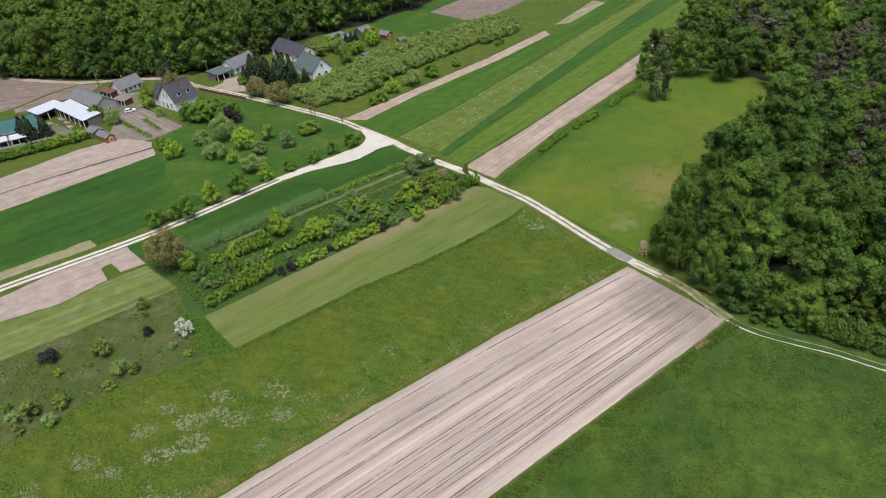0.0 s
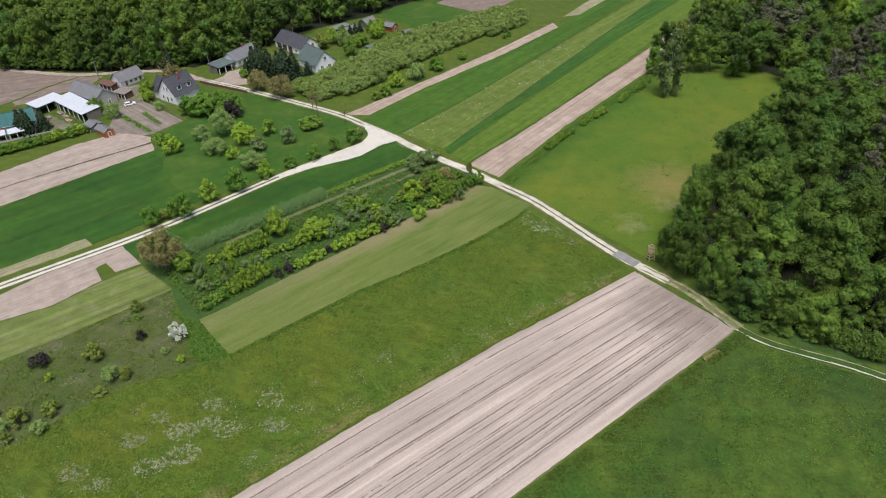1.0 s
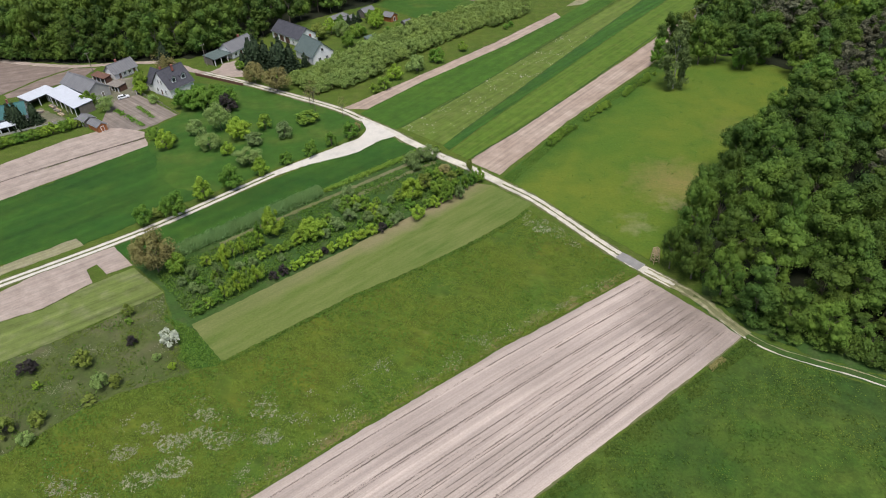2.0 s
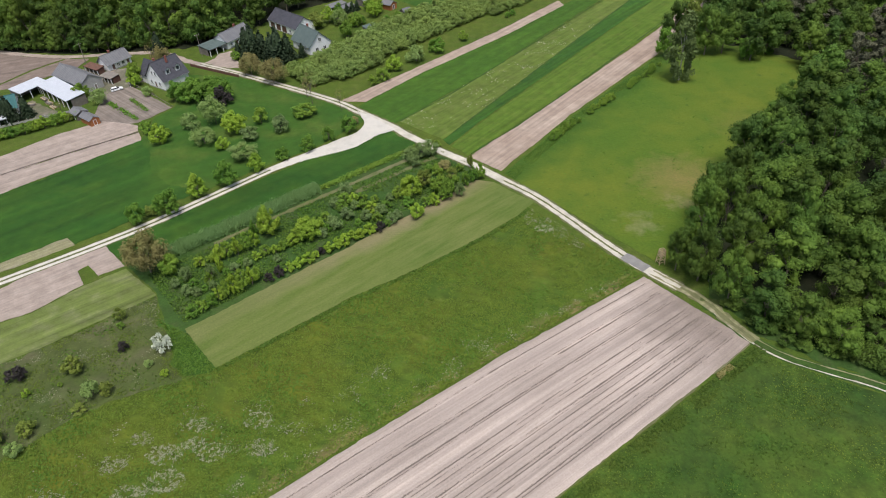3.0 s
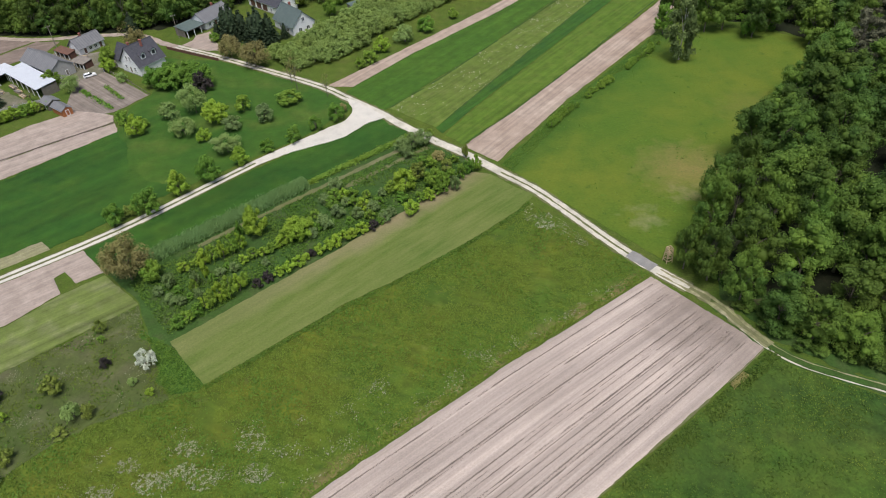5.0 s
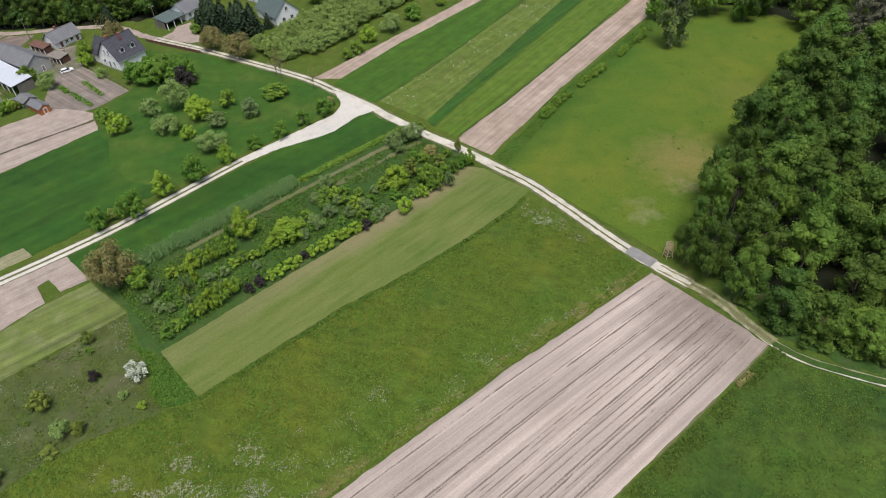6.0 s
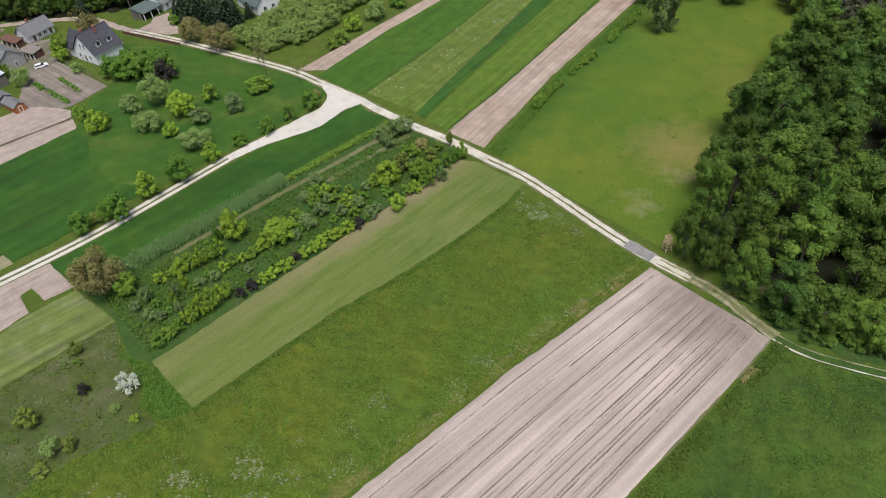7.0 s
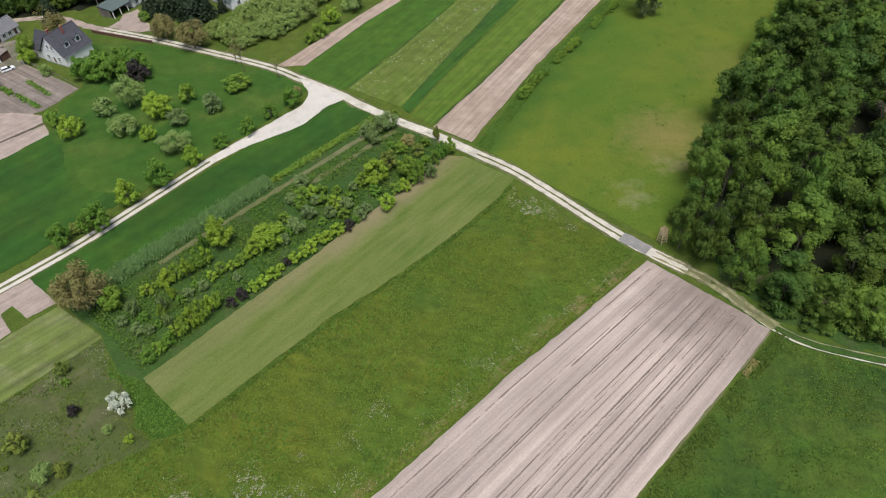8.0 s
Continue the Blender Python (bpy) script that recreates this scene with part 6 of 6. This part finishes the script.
for y in (-0.6, 0.6):
    bm = bmesh.new()
    box(bm, 2.1, y - 0.17, 0.6, 2.17, y + 0.17, 0.74)
    part("headlight", bm, M["steel"], car)

# ---- kitchen garden beds ----
for (x0, y0), (x1, y1) in (((-116.5, 218.5), (-107.2, 209.2)), ((-117.4, 211.4), (-108, 203.4)), ((-123, 216), (-118.5, 212))):
    n = 420
    t, w = gen.uniform(0, 1, n), gen.normal(0, 0.45, n)
    p = np.stack([x0 + (x1 - x0) * t + w * 0.7, y0 + (y1 - y0) * t + w * 0.7, gen.uniform(0.1, 0.7, n)], 1)
    va, qa = leaves(p, np.tile((0, 0, 1.0), (n, 1)), 0.22, gen, 1.1)
    tagged(part("plant_bed", array_mesh("plant_bed", va, qa, M["dark"]), None), "row of green garden plants in sandy soil", "plants", "", "stuff")

# ---- raised hunting stand beside the track ----
stand = tagged(empty("hunting_stand", pose(38.0, 129.6, 0, 0, 0, 20) @ Matrix.Diagonal((0.85, 0.85, 0.9, 1))), "pale timber hunting stand beside the wood", "hunting stand")
foot, top_w, high = 0.8, 0.58, 4.0
for sx in (-1, 1):
    for sy in (-1, 1):
        bm = bmesh.new()
        beam(bm, (sx * foot, sy * foot, -0.1), (sx * top_w, sy * top_w, high), 0.09, 0.08, 6)
        part("leg", bm, M["pale_wood"], stand)
for z in (0.7, 1.5, 2.3, 3.1):
    w = foot + (top_w - foot) * z / high
    for a, b in (((-w, -w), (w, -w)), ((-w, w), (w, w)), ((-w, -w), (-w, w)), ((w, -w), (w, w))):
        bm = bmesh.new()
        beam(bm, (*a, z), (*b, z), 0.06, 0.06, 6)
        part("rung", bm, M["pale_wood"], stand)
bm = bmesh.new()
box(bm, -0.62, -0.62, 2.5, 0.62, 0.62, 2.57)
part("floor", bm, M["pale_wood"], stand)
for z in (3.2, 3.55, 4.0):
    w = 0.62
    for a, b in (((-w, -w), (w, -w)), ((-w, w), (w, w)), ((-w, -w), (-w, w)), ((w, -w), (w, w))):
        bm = bmesh.new()
        beam(bm, (*a, z), (*b, z), 0.09, 0.09, 6)
        part("rail", bm, M["pale_wood"], stand)


# ---- grasses ----
def tufts(name, label, pts, count, size, high, material, seed, scale=0.12, cut=-0.1, wild=0.8, clump=0.0):
    """Loose grass tufts over a piece of ground, thicker in patches."""
    g = np.random.default_rng(seed)
    xs, ys = [p[0] for p in pts], [p[1] for p in pts]
    keep = []
    while len(keep) < count:
        x, y = g.uniform(min(xs), max(xs)), g.uniform(min(ys), max(ys))
        if y > 50 and inside(x, y, pts) and noise.noise((x * scale, y * scale, seed)) + 0.5 * noise.noise((x * scale * 4, y * scale * 4, seed)) > cut + g.uniform(-0.25, 0.25):
            keep.append((x, y, g.uniform(0.05, high)))
    p = np.array(keep)
    v, q = leaves(p, np.tile((0, -0.4, 0.9), (len(p), 1)), size, g, 1.3, wild)
    return tagged(part(name, array_mesh(name, v, q, material), None), label, "grass", "", "stuff")


tufts("meadow_grass", "tussocks of yellow-green meadow grass", MEADOW, 60000, 0.135, 0.22, M["tuft"], 1, 0.12, -0.15, 0.6)
tufts("meadow_grass", "tussocks of dark green meadow grass", MEADOW, 20000, 0.16, 0.3, M["tuft_dark"], 2, 0.09, 0.1, 0.7)
for i, (x, y, r, n) in enumerate(((-52, 81, 2.2, 260), (-47.6, 83, 1.6, 160), (-60, 79, 1.8, 150), (-44, 81.5, 2, 160), (-50, 76, 2.4, 260), (-55, 73.5, 2, 150), (-36, 82.5, 2, 110), (-48, 87, 1.6, 120), (-67, 72, 1.8, 160), (-62, 70, 1.6, 120), (-38, 88, 2, 120), (-57, 84, 1.5, 100), (14.5, 142.5, 1.6, 160))):
    patch = [(x + r * 1.5 * math.cos(a), y + r * math.sin(a)) for a in (0, 0.8, 1.6, 2.4, 3.2, 4.0, 4.8, 5.6)]
    tufts("bleached_grass", "whitish bleached grass patch in the meadow", patch, n * 3, 0.11, 0.2, M["tuft_pale"], 50 + i, 1.2, 0.05, 0.5)
tufts("bleached_grass", "loose whitish bleached grass in the meadow", [(-80, 72), (-58, 90), (-30, 95), (5, 112), (-2, 100), (-42, 67), (-70, 45)], 2600, 0.12, 0.2, M["tuft_pale"], 41, 0.25, 0.42)
tufts("bleached_grass", "pale dry grass fringe beside the ploughed field", [(-42, 66.5), (-21, 84.5), (2, 103), (34, 127), (33, 129), (8, 112), (-24, 88)], 800, 0.11, 0.2, M["tuft_pale"], 4, 0.3, 0.3)
tufts("meadow_grass", "green grass creeping into the ploughed field", [(-42.4, 65.6), (-21.6, 83.1), (2.1, 102), (33.6, 125.6), (33.2, 127), (1.6, 103.6), (-22, 84.8), (-43, 67)], 3200, 0.17, 0.22, M["tuft"], 33, 0.25, 0.05)
tufts("field_weeds", "rusty dry weeds along the ploughed field", [(-43, 66.2), (-21.8, 83.6), (2, 102.6), (33.4, 126), (32.8, 127.6), (1.2, 104.2), (-22.8, 85.2), (-44, 67.6)], 1100, 0.12, 0.2, M["copper"], 34, 0.3, 0.3, 0.5)
tufts("bleached_grass", "pale trodden grass beside the track", [(12, 151), (20, 142), (24, 134), (16, 138), (9, 146)], 700, 0.11, 0.2, M["tuft_pale"], 9, 0.3, 0.1)
tufts("field_grass", "tall lush green growth along the ploughed land", [(50.4, 106), (43.6, 100), (0.9, 64.4), (-30, 38), (-28, 36.5), (2.6, 62.6), (22, 79), (30, 84), (45, 98.4), (52, 103.6)], 6000, 0.15, 0.45, M["tuft_deep"], 25, 0.3, -0.1)
tufts("field_weeds", "rusty yellow weeds at the ploughed field's corner", [(41.2, 98.2), (44.2, 100.8), (44.8, 99.9), (41.6, 97.2)], 420, 0.16, 0.5, M["copper"], 26, 0.4, -0.5)
tufts("field_grass", "dark green grass growth beside the ploughed land", SOUTH, 24000, 0.14, 0.25, M["tuft_deep"], 5, 0.1, 0.0, 0.75)
tufts("field_grass", "lighter grass patches in the dark green field", SOUTH, 7000, 0.12, 0.2, M["tuft"], 61, 0.08, 0.2, 0.4)
tufts("cereal_flecks", "pale dry flecks along a cereal strip", [(-24.4, 197.6), (0.4, 230), (34, 278), (48, 280), (25.3, 244.6), (-10.9, 186.2)], 500, 0.2, 0.15, M["tuft_pale"], 62, 0.15, 0.3)
tufts("scrub_grass", "mixed dry grass on the waste land", WASTE, 9000, 0.13, 0.25, M["tuft"], 6, 0.15, 0.1)
tufts("scrub_grass", "bleached dry grass on the waste land", WASTE, 2200, 0.085, 0.2, M["tuft_pale"], 7, 0.2, 0.4)
tufts("scrub_grass", "dark weeds on the waste land", WASTE, 1200, 0.2, 0.3, M["tuft_dark"], 16, 0.22, 0.25)
tufts("verge_grass", "rough dark grass verge between sandy strip and pasture", [(6, 166.6), (27, 198.4), (60, 241), (62.5, 239), (29.5, 196), (8.5, 164.2)], 4500, 0.14, 0.3, M["tuft_dark"], 17, 0.2, -0.1)
tufts("pasture_grass", "dark tufts left standing in the pasture", [(8, 166), (28, 197), (60, 240), (95, 238), (104, 228), (76, 190), (48, 144), (38, 132)], 1200, 0.16, 0.2, M["tuft_dark"], 19, 0.35, 0.42)
tufts("lush_grass", "lush dark green grass tufts", LUSH, 1500, 0.17, 0.3, M["tuft_dark"], 12, 0.15, -0.4)
tufts("strip_grass", "grass between the planted bushes", [strip(-3, 2), strip(77, 0), strip(77, 18), strip(40, 20.5), strip(-2, 23)], 14000, 0.2, 0.35, M["tuft_dark"], 8, 0.15, -0.1)
tufts("edge_grass", "taller dark grass along the mown strip", [(-49.4, 99.8), (-44.9, 103.6), (-36.2, 111.0), (-26.6, 119.3), (-16.1, 126.5), (-4.6, 135.6), (1.5, 140.8), (8.8, 147.8), (11.3, 151.6), (11.9, 150.7), (9.4, 146.9), (2.1, 139.9), (-4.0, 134.7), (-15.5, 125.6), (-26.0, 118.4), (-35.6, 110.1), (-44.3, 102.7), (-48.8, 98.9)], 3000, 0.17, 0.3, M["tuft_dark"], 10, 0.15, -0.4)

ribbon("grass_lane", [strip(46, 16.6), strip(60, 16), strip(76, 15)], 1.4, M["verge"], 0.06, "dull trodden grass lane beside planted bushes", rough=0.6, gaps=0.2)
# low green row and a trodden grass lane beside the cereals
n = 5000
u, v = gen.uniform(40, 76, n), gen.normal(0, 0.5, n)
v = v + 27.0 - 0.06 * u
p = np.stack([-56.3 + 0.713 * u - 0.701 * v, 112.45 + 0.701 * u + 0.713 * v, gen.uniform(0.1, 0.7, n)], 1)
va, qa = leaves(p, np.tile((0, 0, 1.0), (n, 1)), 0.2, gen, 1.2)
tagged(part("crop_row", array_mesh("crop_row", va, qa, M["shrub"]), None), "low green row of plants beside cereals", "plants", "", "stuff")
ribbon("grass_lane", [strip(14, 22.6), strip(30, 21.8), strip(50, 20.6), strip(76, 19)], 1.3, M["verge"], 0.06, "dull trodden grass lane beside planted bushes", rough=0.5)
# dark grass borders; the line by the sandy strip paints the crop edge's shading
for a, b, c in (((-24.6, 197.9), (0.2, 230.1), (79, 346)), ((-3.6, 176.8), (22, 208.9), (98.2, 316.5)), ((-10.8, 186), (25.4, 244.4), (87.4, 344))):
    ribbon("field_edge", [a, b, c], 0.5, M["hedge_floor"], 0.1, "dark grassy border between field strips", rough=0.6, gaps=0.3)
